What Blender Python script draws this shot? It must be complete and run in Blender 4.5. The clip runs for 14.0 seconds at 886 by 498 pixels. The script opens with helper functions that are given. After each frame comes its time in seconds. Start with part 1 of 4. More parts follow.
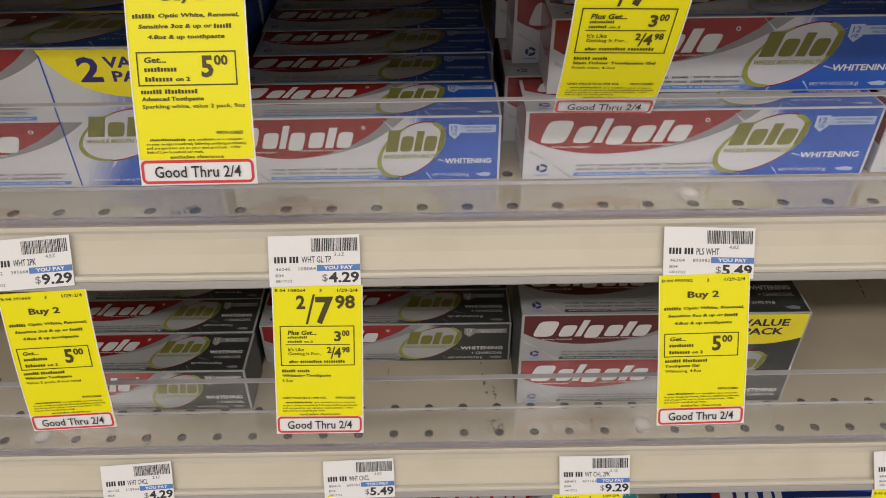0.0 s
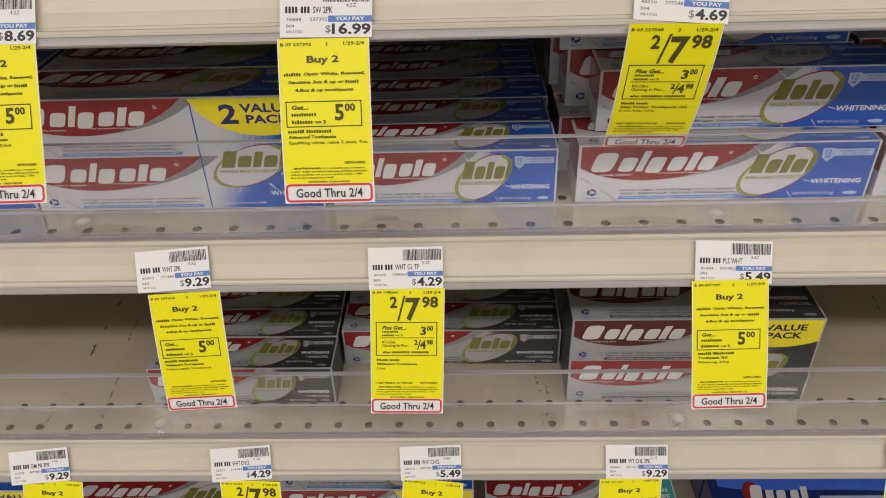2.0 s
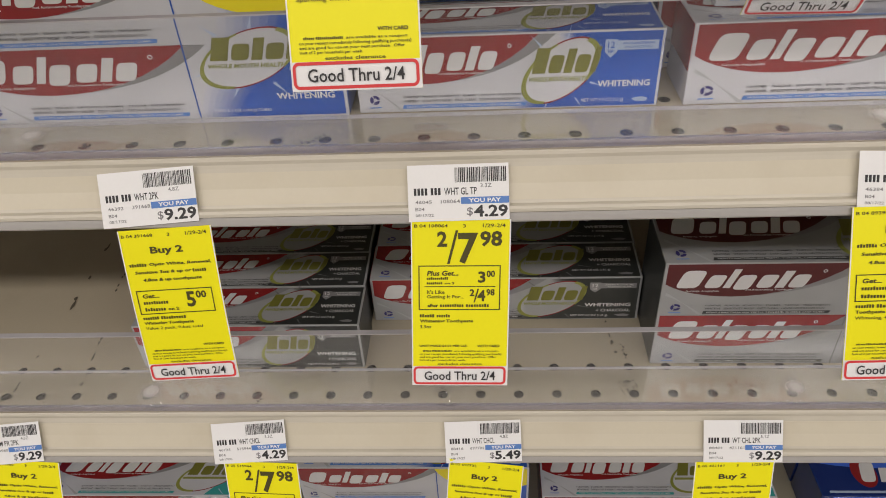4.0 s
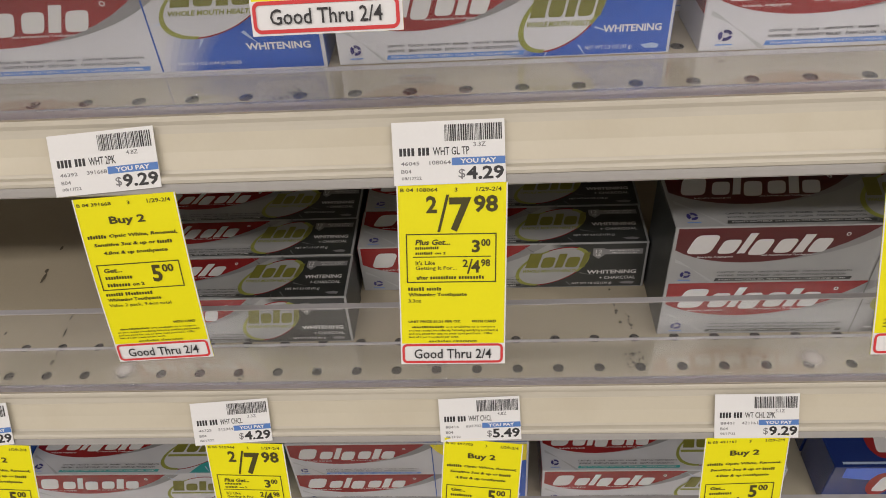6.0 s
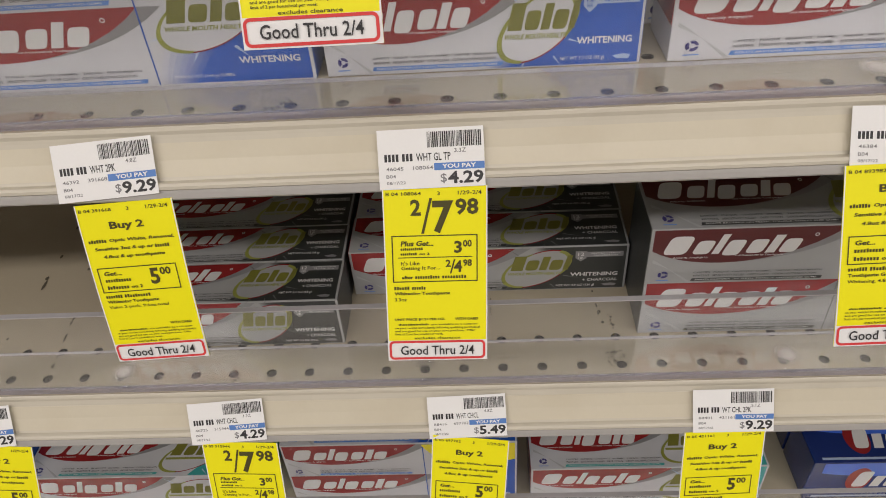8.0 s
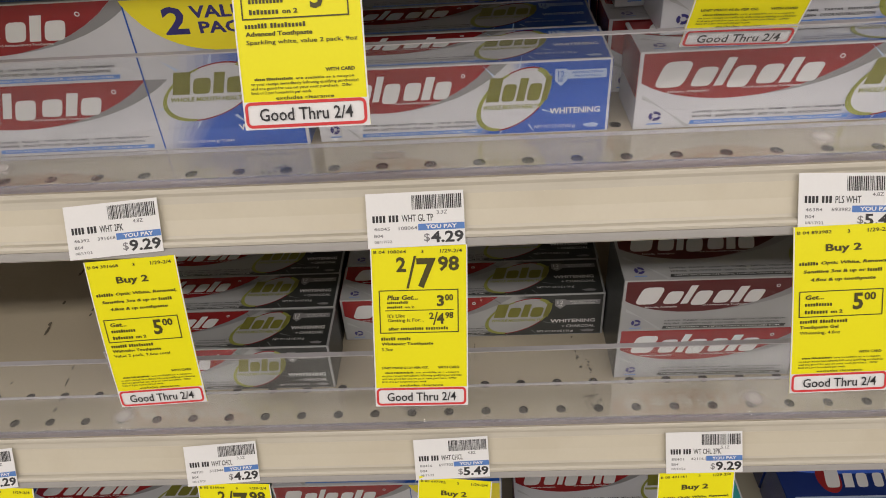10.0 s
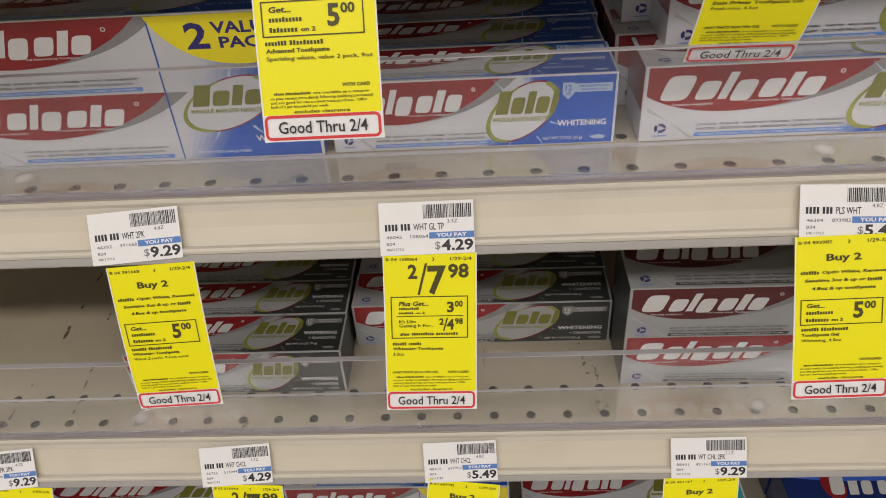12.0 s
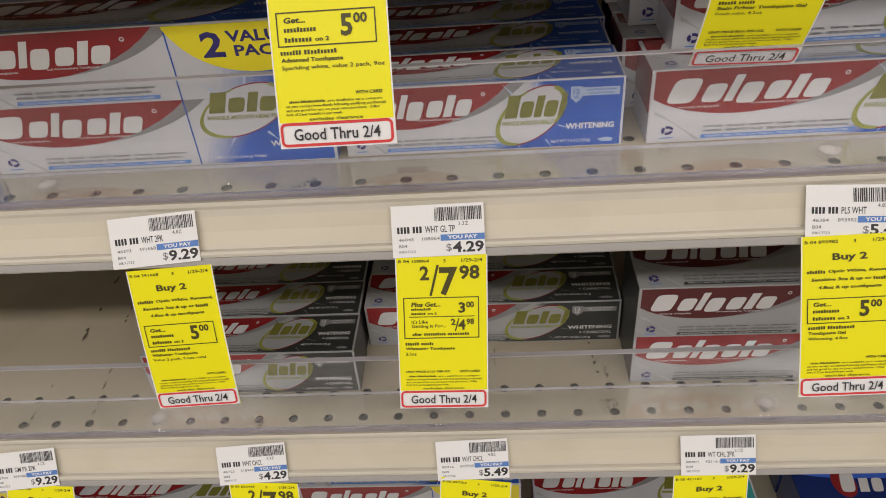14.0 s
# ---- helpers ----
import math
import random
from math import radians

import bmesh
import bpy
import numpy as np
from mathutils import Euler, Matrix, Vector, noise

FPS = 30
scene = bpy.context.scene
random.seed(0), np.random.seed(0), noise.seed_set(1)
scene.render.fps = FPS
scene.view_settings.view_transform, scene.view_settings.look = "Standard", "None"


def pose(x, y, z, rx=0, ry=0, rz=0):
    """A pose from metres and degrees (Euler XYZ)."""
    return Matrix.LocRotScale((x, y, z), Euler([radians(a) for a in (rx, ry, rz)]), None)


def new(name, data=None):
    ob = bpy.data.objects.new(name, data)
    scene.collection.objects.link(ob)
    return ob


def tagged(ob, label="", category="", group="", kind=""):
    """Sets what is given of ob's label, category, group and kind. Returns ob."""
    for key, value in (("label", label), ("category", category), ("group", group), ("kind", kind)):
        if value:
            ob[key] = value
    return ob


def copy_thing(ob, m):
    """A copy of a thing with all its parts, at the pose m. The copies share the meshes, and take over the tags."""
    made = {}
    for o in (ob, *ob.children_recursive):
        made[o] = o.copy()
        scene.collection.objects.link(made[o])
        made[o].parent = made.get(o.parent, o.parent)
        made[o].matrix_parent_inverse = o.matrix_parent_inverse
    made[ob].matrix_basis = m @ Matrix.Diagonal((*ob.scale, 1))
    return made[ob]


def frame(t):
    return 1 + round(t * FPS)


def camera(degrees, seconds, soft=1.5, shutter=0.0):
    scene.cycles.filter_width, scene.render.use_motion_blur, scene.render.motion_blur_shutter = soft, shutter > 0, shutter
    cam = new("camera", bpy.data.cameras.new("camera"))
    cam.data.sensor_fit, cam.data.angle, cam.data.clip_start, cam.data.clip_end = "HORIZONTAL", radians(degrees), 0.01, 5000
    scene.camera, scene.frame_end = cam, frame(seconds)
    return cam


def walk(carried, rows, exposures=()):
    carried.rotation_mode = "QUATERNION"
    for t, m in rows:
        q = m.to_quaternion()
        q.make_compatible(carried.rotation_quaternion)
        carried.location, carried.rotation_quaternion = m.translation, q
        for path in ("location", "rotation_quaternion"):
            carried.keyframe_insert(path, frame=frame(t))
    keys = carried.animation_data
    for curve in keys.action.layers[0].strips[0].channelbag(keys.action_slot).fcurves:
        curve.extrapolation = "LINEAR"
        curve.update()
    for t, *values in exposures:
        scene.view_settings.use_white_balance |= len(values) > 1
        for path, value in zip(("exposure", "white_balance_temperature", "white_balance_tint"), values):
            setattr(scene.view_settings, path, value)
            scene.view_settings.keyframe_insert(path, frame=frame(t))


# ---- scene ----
cam = camera(62.17, 14.0, soft=0.95)
# seconds, eye (x, y, z), yaw, pitch, roll in degrees
PATH = [
    (0, 0.09238, -0.32907, 1.43759, -0.468, -37.110, -0.565),
    (0.5, 0.07627, -0.35892, 1.45537, 0.025, -36.011, -0.867),
    (1, 0.08007, -0.39261, 1.47221, 0.554, -34.980, -1.168),
    (1.5, 0.07788, -0.41072, 1.48015, 1.278, -34.418, -1.519),
    (2, 0.06499, -0.40800, 1.47631, 2.146, -34.312, -1.989),
    (2.5, 0.05437, -0.40272, 1.46946, 2.900, -34.763, -2.436),
    (3, 0.05374, -0.38698, 1.45741, 3.518, -35.620, -2.871),
    (3.5, 0.05296, -0.36692, 1.44303, 4.019, -36.724, -3.317),
    (4, 0.03804, -0.31412, 1.39224, 4.250, -37.961, -3.560),
    (4.2, 0.03755, -0.30544, 1.38126, 4.540, -38.421, -3.763),
    (6.5, 0.04191, -0.28494, 1.37184, 4.236, -41.034, -4.345),
    (7, 0.04450, -0.28904, 1.37409, 4.177, -40.845, -4.414),
    (9.3, 0.04940, -0.31466, 1.39606, 3.381, -38.317, -4.282),
    (9.5, 0.05024, -0.31564, 1.40045, 3.192, -38.005, -4.119),
    (10, 0.05406, -0.31752, 1.40497, 3.046, -37.354, -3.883),
    (10.5, 0.05890, -0.32336, 1.40819, 3.047, -36.949, -3.721),
    (11, 0.05423, -0.32743, 1.41256, 3.214, -36.762, -3.694),
    (11.5, 0.05340, -0.32650, 1.41084, 3.517, -36.726, -3.827),
    (12, 0.05386, -0.32649, 1.41239, 3.862, -36.762, -4.103),
    (12.5, 0.05714, -0.33362, 1.41547, 4.284, -36.716, -4.446),
    (13, 0.05988, -0.33809, 1.41695, 4.592, -36.758, -4.729),
    (13.5, 0.05633, -0.33627, 1.41755, 4.846, -36.784, -5.007),
    (14, 0.05385, -0.33229, 1.41807, 4.858, -36.707, -5.077),
]
walk(cam, [(t, pose(x, y, z, 0, 0, yaw) @ pose(0, 0, 0, 90 + pitch, 0, 0) @ pose(0, 0, 0, 0, 0, roll)) for t, x, y, z, yaw, pitch, roll in PATH])

# ---- light: a shop's fluorescent strips under a white ceiling ----
world = bpy.data.worlds.new("world")
scene.world = world
world.use_nodes = True
world.node_tree.nodes["Background"].inputs[0].default_value = (0.9, 0.95, 1.0, 1)
world.node_tree.nodes["Background"].inputs[1].default_value = 0.05
CEILING = 3.0


def strip_lamp(y, watts, length=7.0):
    """A tube lamp along the aisle, just under the ceiling."""
    lamp = bpy.data.lights.new("fluorescent_strip", "AREA")
    lamp.shape, lamp.size, lamp.size_y, lamp.energy = "RECTANGLE", length, 0.22, watts
    lamp.color = (1.0, 0.915, 0.852)
    ob = new("fluorescent_strip", lamp)
    ob.matrix_world = pose(0.0, y, CEILING - 0.06)
    return tagged(ob, "long white fluorescent ceiling strip, switched on", "lamp")


strip_lamp(-1.68, 82)


# ---- materials ----
def material(name, colour, rough=0.5, metal=0.0, grain=0.04, grain_scale=300.0, stain=0.0, stain_scale=8.0, bump=0.0, coat=0.0, stain_colour=(0.18, 0.15, 0.11)):
    m = bpy.data.materials.new(name)
    m.use_nodes = True
    nodes, links = m.node_tree.nodes, m.node_tree.links
    b = nodes["Principled BSDF"]
    b.inputs["Roughness"].default_value, b.inputs["Metallic"].default_value = rough, metal
    b.inputs["Coat Weight"].default_value = coat
    b.inputs["Coat Roughness"].default_value = 0.15
    place = nodes.new("ShaderNodeTexCoord")
    fine = nodes.new("ShaderNodeTexNoise")
    fine.inputs["Scale"].default_value, fine.inputs["Detail"].default_value = grain_scale, 4
    links.new(place.outputs["Object"], fine.inputs["Vector"])
    mix = nodes.new("ShaderNodeMix")
    mix.data_type = "RGBA"
    mix.inputs["A"].default_value = (*[c * (1 - grain) for c in colour], 1)
    mix.inputs["B"].default_value = (*[min(1, c * (1 + grain)) for c in colour], 1)
    links.new(fine.outputs["Fac"], mix.inputs["Factor"])
    out = mix.outputs["Result"]
    if stain:
        broad = nodes.new("ShaderNodeTexNoise")
        broad.inputs["Scale"].default_value, broad.inputs["Detail"].default_value = stain_scale, 6
        links.new(place.outputs["Object"], broad.inputs["Vector"])
        ramp = nodes.new("ShaderNodeMapRange")
        ramp.inputs["From Min"].default_value, ramp.inputs["From Max"].default_value = 0.5, 0.78
        ramp.inputs["To Max"].default_value = stain
        links.new(broad.outputs["Fac"], ramp.inputs["Value"])
        over = nodes.new("ShaderNodeMix")
        over.data_type = "RGBA"
        over.inputs["B"].default_value = (*stain_colour, 1)
        links.new(ramp.outputs["Result"], over.inputs["Factor"])
        links.new(out, over.inputs["A"])
        out = over.outputs["Result"]
    links.new(out, b.inputs["Base Color"])
    if bump:
        rise = nodes.new("ShaderNodeBump")
        rise.inputs["Strength"].default_value, rise.inputs["Distance"].default_value = bump, 0.0005
        links.new(fine.outputs["Fac"], rise.inputs["Height"])
        links.new(rise.outputs["Normal"], b.inputs["Normal"])
    return m


HAZE = 0.035


def clear_plastic(name, tint, rough, bend=True, sheen=0.05):
    m = bpy.data.materials.new(name)
    m.use_nodes = True
    nodes, links = m.node_tree.nodes, m.node_tree.links
    b = nodes["Principled BSDF"]
    b.inputs["Base Color"].default_value = (0.8, 0.8, 0.82, 1)
    b.inputs["Roughness"].default_value = 0.4
    clear = nodes.new("ShaderNodeBsdfGlass" if bend else "ShaderNodeBsdfTransparent")
    clear.inputs["Color"].default_value = (*tint, 1)
    if bend:
        clear.inputs["Roughness"].default_value, clear.inputs["IOR"].default_value = 0.008, 1.49
    gloss = nodes.new("ShaderNodeBsdfGlossy")
    gloss.inputs["Roughness"].default_value = rough
    # uneven whitish haze mixed into the plastic, at most HAZE
    haze = nodes.new("ShaderNodeMixShader")
    haze_noise = nodes.new("ShaderNodeTexNoise")
    haze_noise.inputs["Scale"].default_value, haze_noise.inputs["Detail"].default_value = 14, 5
    coords = nodes.new("ShaderNodeTexCoord")
    links.new(coords.outputs["Object"], haze_noise.inputs["Vector"])
    haze_share = nodes.new("ShaderNodeMapRange")
    haze_share.inputs["To Min"].default_value, haze_share.inputs["To Max"].default_value = 0.0, HAZE
    links.new(haze_noise.outputs["Fac"], haze_share.inputs["Value"])
    links.new(haze_share.outputs["Result"], haze.inputs["Fac"])
    links.new(clear.outputs["BSDF"], haze.inputs[1])
    links.new(b.outputs["BSDF"], haze.inputs[2])
    facing = nodes.new("ShaderNodeLayerWeight")
    steep = nodes.new("ShaderNodeMath")
    steep.operation = "POWER"
    steep.inputs[1].default_value = 4.0
    links.new(facing.outputs["Facing"], steep.inputs[0])
    shine = nodes.new("ShaderNodeMapRange")
    shine.inputs["To Min"].default_value, shine.inputs["To Max"].default_value = (0.0, 0.0) if bend else (sheen, 0.8)
    links.new(steep.outputs["Value"], shine.inputs["Value"])
    full = nodes.new("ShaderNodeMixShader")
    links.new(shine.outputs["Result"], full.inputs["Fac"])
    links.new(haze.outputs["Shader"], full.inputs[1])
    links.new(gloss.outputs["BSDF"], full.inputs[2])
    links.new(full.outputs["Shader"], nodes["Material Output"].inputs["Surface"])
    return m


BEIGE = material("beige_painted_steel", (0.445, 0.396, 0.302), 0.24, coat=0.3, grain=0.03, grain_scale=500, stain=0.25, stain_scale=9, bump=0.08)
RAILING = material("cream_plastic_channel", (0.63, 0.595, 0.51), 0.34, grain=0.02, grain_scale=400, stain=0.12, stain_scale=14, bump=0.05)
INSERT = material("warm_cream_insert", (0.66, 0.615, 0.50), 0.34, grain=0.02, grain_scale=400, stain=0.22, stain_scale=16, bump=0.04, stain_colour=(0.42, 0.34, 0.22))
LIP_GREY = material("grey_clear_lip", (0.40, 0.39, 0.38), 0.2, grain=0.05, grain_scale=200, coat=0.4)
# near-black that stands in for the shade inside the perforations
HOLE_SHADE = material("hole_shade_black", (0.022, 0.019, 0.016), 0.9)
SCUFF = material("dark_scuff", (0.10, 0.085, 0.06), 0.7, grain=0.4, grain_scale=900)
RUST = material("brown_scuff", (0.30, 0.20, 0.13), 0.7, grain=0.4, grain_scale=900)
ACRYLIC = clear_plastic("clear_acrylic", (0.97, 0.975, 0.98), 0.03)
FOOT_ACRYLIC = clear_plastic("clear_acrylic_foot", (0.97, 0.975, 0.98), 0.07, False, 0.09)
# lavender tint stands in for the blue cartons reflected in the bend
FOLD_ACRYLIC = clear_plastic("reflection_tinted_bend", (0.86, 0.86, 0.95), 0.45, False, 0.06)
ACRYLIC_EDGE = material("cut_acrylic_edge", (0.48, 0.47, 0.50), 0.25, grain=0.08, grain_scale=150)
PAPER = material("white_label_paper", (0.90, 0.91, 0.93), 0.55, grain=0.02, grain_scale=700)
YELLOW = material("yellow_label_paper", (0.98, 0.92, 0.0), 0.5, grain=0.02, grain_scale=700)
INK = material("black_ink", (0.03, 0.03, 0.035), 0.5)
OLIVE_INK = material("dark_ink_on_yellow", (0.075, 0.065, 0.012), 0.5)
GREY_INK = material("grey_ink", (0.22, 0.22, 0.24), 0.5)
BLUE_INK = material("blue_ink", (0.10, 0.24, 0.62), 0.5)
RED_INK = material("red_ink", (0.72, 0.05, 0.055), 0.5)
CARD = material("silver_white_carton", (0.57, 0.58, 0.62), 0.15, grain=0.09, grain_scale=28, coat=0.4, bump=0.12)
CARD_STEEL = material("silver_grey_carton", (0.38, 0.39, 0.40), 0.16, grain=0.09, grain_scale=28, coat=0.35, bump=0.12)
CARD_RED = material("glossy_red_print", (0.28, 0.022, 0.025), 0.24, grain=0.28, grain_scale=22, coat=0.4)
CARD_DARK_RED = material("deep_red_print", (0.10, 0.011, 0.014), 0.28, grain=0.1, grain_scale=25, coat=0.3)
CARD_GREY = material("grey_print", (0.25, 0.25, 0.26), 0.3, grain=0.15, grain_scale=40, coat=0.3)
CARD_BLUE = material("glossy_blue_print", (0.018, 0.095, 0.46), 0.28, grain=0.2, grain_scale=22, coat=0.3)
CARD_PALE = material("pale_blue_print", (0.42, 0.52, 0.70), 0.28, grain=0.12, grain_scale=30, coat=0.3)
CARD_COAL = material("charcoal_print", (0.034, 0.038, 0.037), 0.38, grain=0.25, grain_scale=60, coat=0.12)
CARD_SOFT = material("soft_grey_print", (0.44, 0.45, 0.47), 0.26, grain=0.1, grain_scale=40, coat=0.3)
CARD_ORANGE = material("orange_red_print", (0.42, 0.055, 0.030), 0.26, grain=0.15, grain_scale=30, coat=0.3)
CARD_MID = material("mid_grey_print", (0.16, 0.165, 0.165), 0.3, grain=0.15, grain_scale=40, coat=0.3)
CARD_YELLOW = material("yellow_print", (0.86, 0.75, 0.02), 0.3, grain=0.04, grain_scale=60, coat=0.3)
CARD_TEAL = material("teal_print", (0.05, 0.36, 0.36), 0.3, grain=0.1, grain_scale=40, coat=0.3)
CARD_NAVY = material("navy_print", (0.012, 0.03, 0.16), 0.25, grain=0.25, grain_scale=25, coat=0.5)
GLINT_BLUE = material("bright_blue_print", (0.06, 0.16, 0.75), 0.2, grain=0.2, grain_scale=25, coat=0.5)
CARD_INDIGO = material("indigo_print", (0.035, 0.03, 0.17), 0.3, grain=0.1, grain_scale=60)
WHITE_INK = material("white_ink", (0.70, 0.70, 0.71), 0.35)
OLIVE = material("olive_green_print", (0.19, 0.19, 0.035), 0.3, grain=0.1, grain_scale=80)
LIME = material("lime_green_print", (0.28, 0.30, 0.065), 0.3, grain=0.1, grain_scale=80)
FLOOR = material("pale_vinyl_floor", (0.48, 0.46, 0.43), 0.35, grain=0.06, grain_scale=120, stain=0.2, stain_scale=2)
PLASTER = material("white_ceiling_board", (0.8, 0.8, 0.78), 0.8, grain=0.05, grain_scale=90)
WALLS = material("plain_painted_wall", (0.66, 0.65, 0.64), 0.7, grain=0.04, grain_scale=60)


# ---- mesh helpers ----
def part(name, bm, mat, parent=None, label="", smooth=False):
    me = bpy.data.meshes.new(name)
    bm.to_mesh(me)
    bm.free()
    for one in (mat if isinstance(mat, (list, tuple)) else [mat]):
        me.materials.append(one)
    if smooth:
        for p in me.polygons:
            p.use_smooth = True
    ob = new(name, me)
    ob.parent = parent
    if label:
        ob["label"] = label
    return ob


def box(bm, x0, x1, y0, y1, z0, z1, bevel=0.0):
    made = bmesh.ops.create_cube(bm, size=1.0, matrix=Matrix.LocRotScale(((x0 + x1) / 2, (y0 + y1) / 2, (z0 + z1) / 2), None, (x1 - x0, y1 - y0, z1 - z0)))
    if bevel:
        edges = {e for v in made["verts"] for e in v.link_edges}
        bmesh.ops.bevel(bm, geom=list(edges), offset=bevel, segments=2, affect="EDGES", profile=0.6)
    return bm


def extruded(profile, x0, x1, steps=1):
    """A closed profile of (y, z), in order round, drawn out along x."""
    bm = bmesh.new()
    rings = [[bm.verts.new((x0 + (x1 - x0) * i / steps, y, z)) for y, z in profile] for i in range(steps + 1)]
    n = len(profile)
    for a, b in zip(rings, rings[1:]):
        for i in range(n):
            bm.faces.new((a[i], a[(i + 1) % n], b[(i + 1) % n], b[i]))
    bm.faces.new(rings[0][::-1])
    bm.faces.new(rings[-1])
    bmesh.ops.recalc_face_normals(bm, faces=bm.faces)
    return bm


# ---- the room that closes the place ----
def slab(name, x0, x1, y0, y1, z0, z1, mat, label, category):
    return tagged(part(name, box(bmesh.new(), x0, x1, y0, y1, z0, z1), mat), label, category, kind="structure")


slab("floor", -5, 5, -2.4, 1.1, -0.1, 0.0, FLOOR, "pale speckled vinyl shop floor", "floor")
slab("ceiling", -5, 5, -2.4, 1.1, CEILING, CEILING + 0.1, PLASTER, "white board ceiling over the aisle", "ceiling")
slab("wall_north", -5, 5, 1.1, 1.2, 0, CEILING, WALLS, "plain painted wall behind the shelving", "wall")
slab("wall_south", -5, 5, -2.5, -2.4, 0, CEILING, WALLS, "plain painted wall across the aisle", "wall")
slab("wall_west", -5.1, -5, -2.5, 1.2, 0, CEILING, WALLS, "plain painted end wall", "wall")
slab("wall_east", 5, 5.1, -2.5, 1.2, 0, CEILING, WALLS, "plain painted end wall", "wall")

# ---- shelving ----
X0, X1 = -0.75, 0.95          # the bay of shelving
DEPTH = 0.42
SURFACE = {"third": 1.377, "fourth": 1.2075, "fifth": 1.0115, "sixth": 0.808}
PITCH, HOLE_X = 0.0254, 0.0583  # perforations along the front of every shelf
RAIL_TOP, RAIL_DOWN = Vector((0, -0.001, -0.004)), Vector((0, -0.0145, -0.0225)).normalized()
RAIL_OUT = Vector((0, RAIL_DOWN.z, -RAIL_DOWN.y)).normalized()


def deck(holes, second):
    """A steel shelf board: top sheet with open perforations, a turned-down front and a raised ridge of the back."""
    bm = bmesh.new()
    t = 0.0012
    r = 0.0033
    rows = (0.0155, second) if holes else ()
    edges = [0.0]
    for y in rows:
        edges += [y - 0.006, y + 0.006]
    edges.append(DEPTH)
    for i, (a, b) in enumerate(zip(edges, edges[1:])):
        if i % 2 == 0:
            box(bm, X0, X1, a, b, -t, 0)
            continue
        yc = (a + b) / 2
        first = math.ceil((X0 + 0.02 - HOLE_X) / PITCH)
        last = math.floor((X1 - 0.02 - HOLE_X) / PITCH)
        xs = [HOLE_X + k * PITCH for k in range(first, last + 1)]
        bounds = [X0] + [x + PITCH / 2 for x in xs[:-1]] + [X1]
        n = 16
        for x, lo, hi in zip(xs, bounds, bounds[1:]):
            ring, outer, low = [], [], []
            for k in range(n):
                ang = 2 * math.pi * k / n
                c, s = math.cos(ang), math.sin(ang)
                ring.append(bm.verts.new((x + r * c, yc + r * s, 0)))
                low.append(bm.verts.new((x + r * c, yc + r * s, -0.0014)))
                f = 1 / max(abs(c), abs(s))
                ox, oy = c * f, s * f
                outer.append(bm.verts.new((x + ox * ((hi - x) if ox > 0 else (x - lo)), yc + oy * 0.006, 0)))
            for k in range(n):
                j = (k + 1) % n
                bm.faces.new((ring[k], ring[j], outer[j], outer[k]))
                # hole walls take the near-black, their shade put into the colour
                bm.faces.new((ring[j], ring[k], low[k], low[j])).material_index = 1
    bmesh.ops.recalc_face_normals(bm, faces=bm.faces)
    return bm


def shelf(level, holes=True, second=0.0395):
    z = SURFACE[level]
    root = new("shelf")
    root.location = (0, 0, z)
    tagged(root, "beige steel gondola shelf with perforated front edge and scuffs", "shelf", "shelves of the bay")
    part("deck", deck(holes, second), (BEIGE, HOLE_SHADE), root)
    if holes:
        # added sheet close under the holes, coloured as the shade seen through them
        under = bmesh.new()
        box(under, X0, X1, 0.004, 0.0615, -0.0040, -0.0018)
        part("hole_shade_sheet", under, HOLE_SHADE, root, "dark steel channel under the perforations")
    bm = bmesh.new()
    box(bm, X0, X1, 0.0, 0.003, -0.034, -0.0025)
    box(bm, X0, X1, 0.062, DEPTH, -0.03, -0.0025)
    part("skirt", bm, BEIGE, root)
    # price channel: a leaning face between a thin top bead and a rolled bottom lip
    d, o, p0 = RAIL_DOWN, RAIL_OUT, RAIL_TOP
    def at(s, h):
        q = p0 + d * s + o * h
        return (q.y, q.z)
    profile = [(-0.0005, 0.0), (-0.0014, -0.0005), (-0.0020, -0.0018), at(0.0004, 0.0007), at(0.0022, 0.0004), at(0.006, 0.0), at(0.013, -0.0006), at(0.020, 0.0), at(0.0222, 0.0002),
               at(0.0228, 0.0018), at(0.0236, 0.0031), at(0.0250, 0.0034), at(0.0264, 0.0028), at(0.0272, 0.0008), at(0.0275, -0.0025), (-0.0005, -0.036)]
    part("price_channel", extruded(profile, X0, X1), RAILING, root, "cream plastic price channel")
    strip = [at(0.0042, 0.0002), at(0.0042, 0.0005), at(0.0125, 0.0001), at(0.0205, 0.0005), at(0.0205, -0.0006)]
    part("insert_strip", extruded(strip, X0, X1), INSERT, root, "warm cream insert strip")
    lip = [at(0.0268, -0.002), at(0.0268, 0.0022), at(0.0284, 0.0023), at(0.0308, 0.0021), at(0.0314, 0.0012), at(0.0314, -0.002)]
    part("lower_lip", extruded(lip, X0, X1), LIP_GREY, root, "greyish plastic lip")
    return root


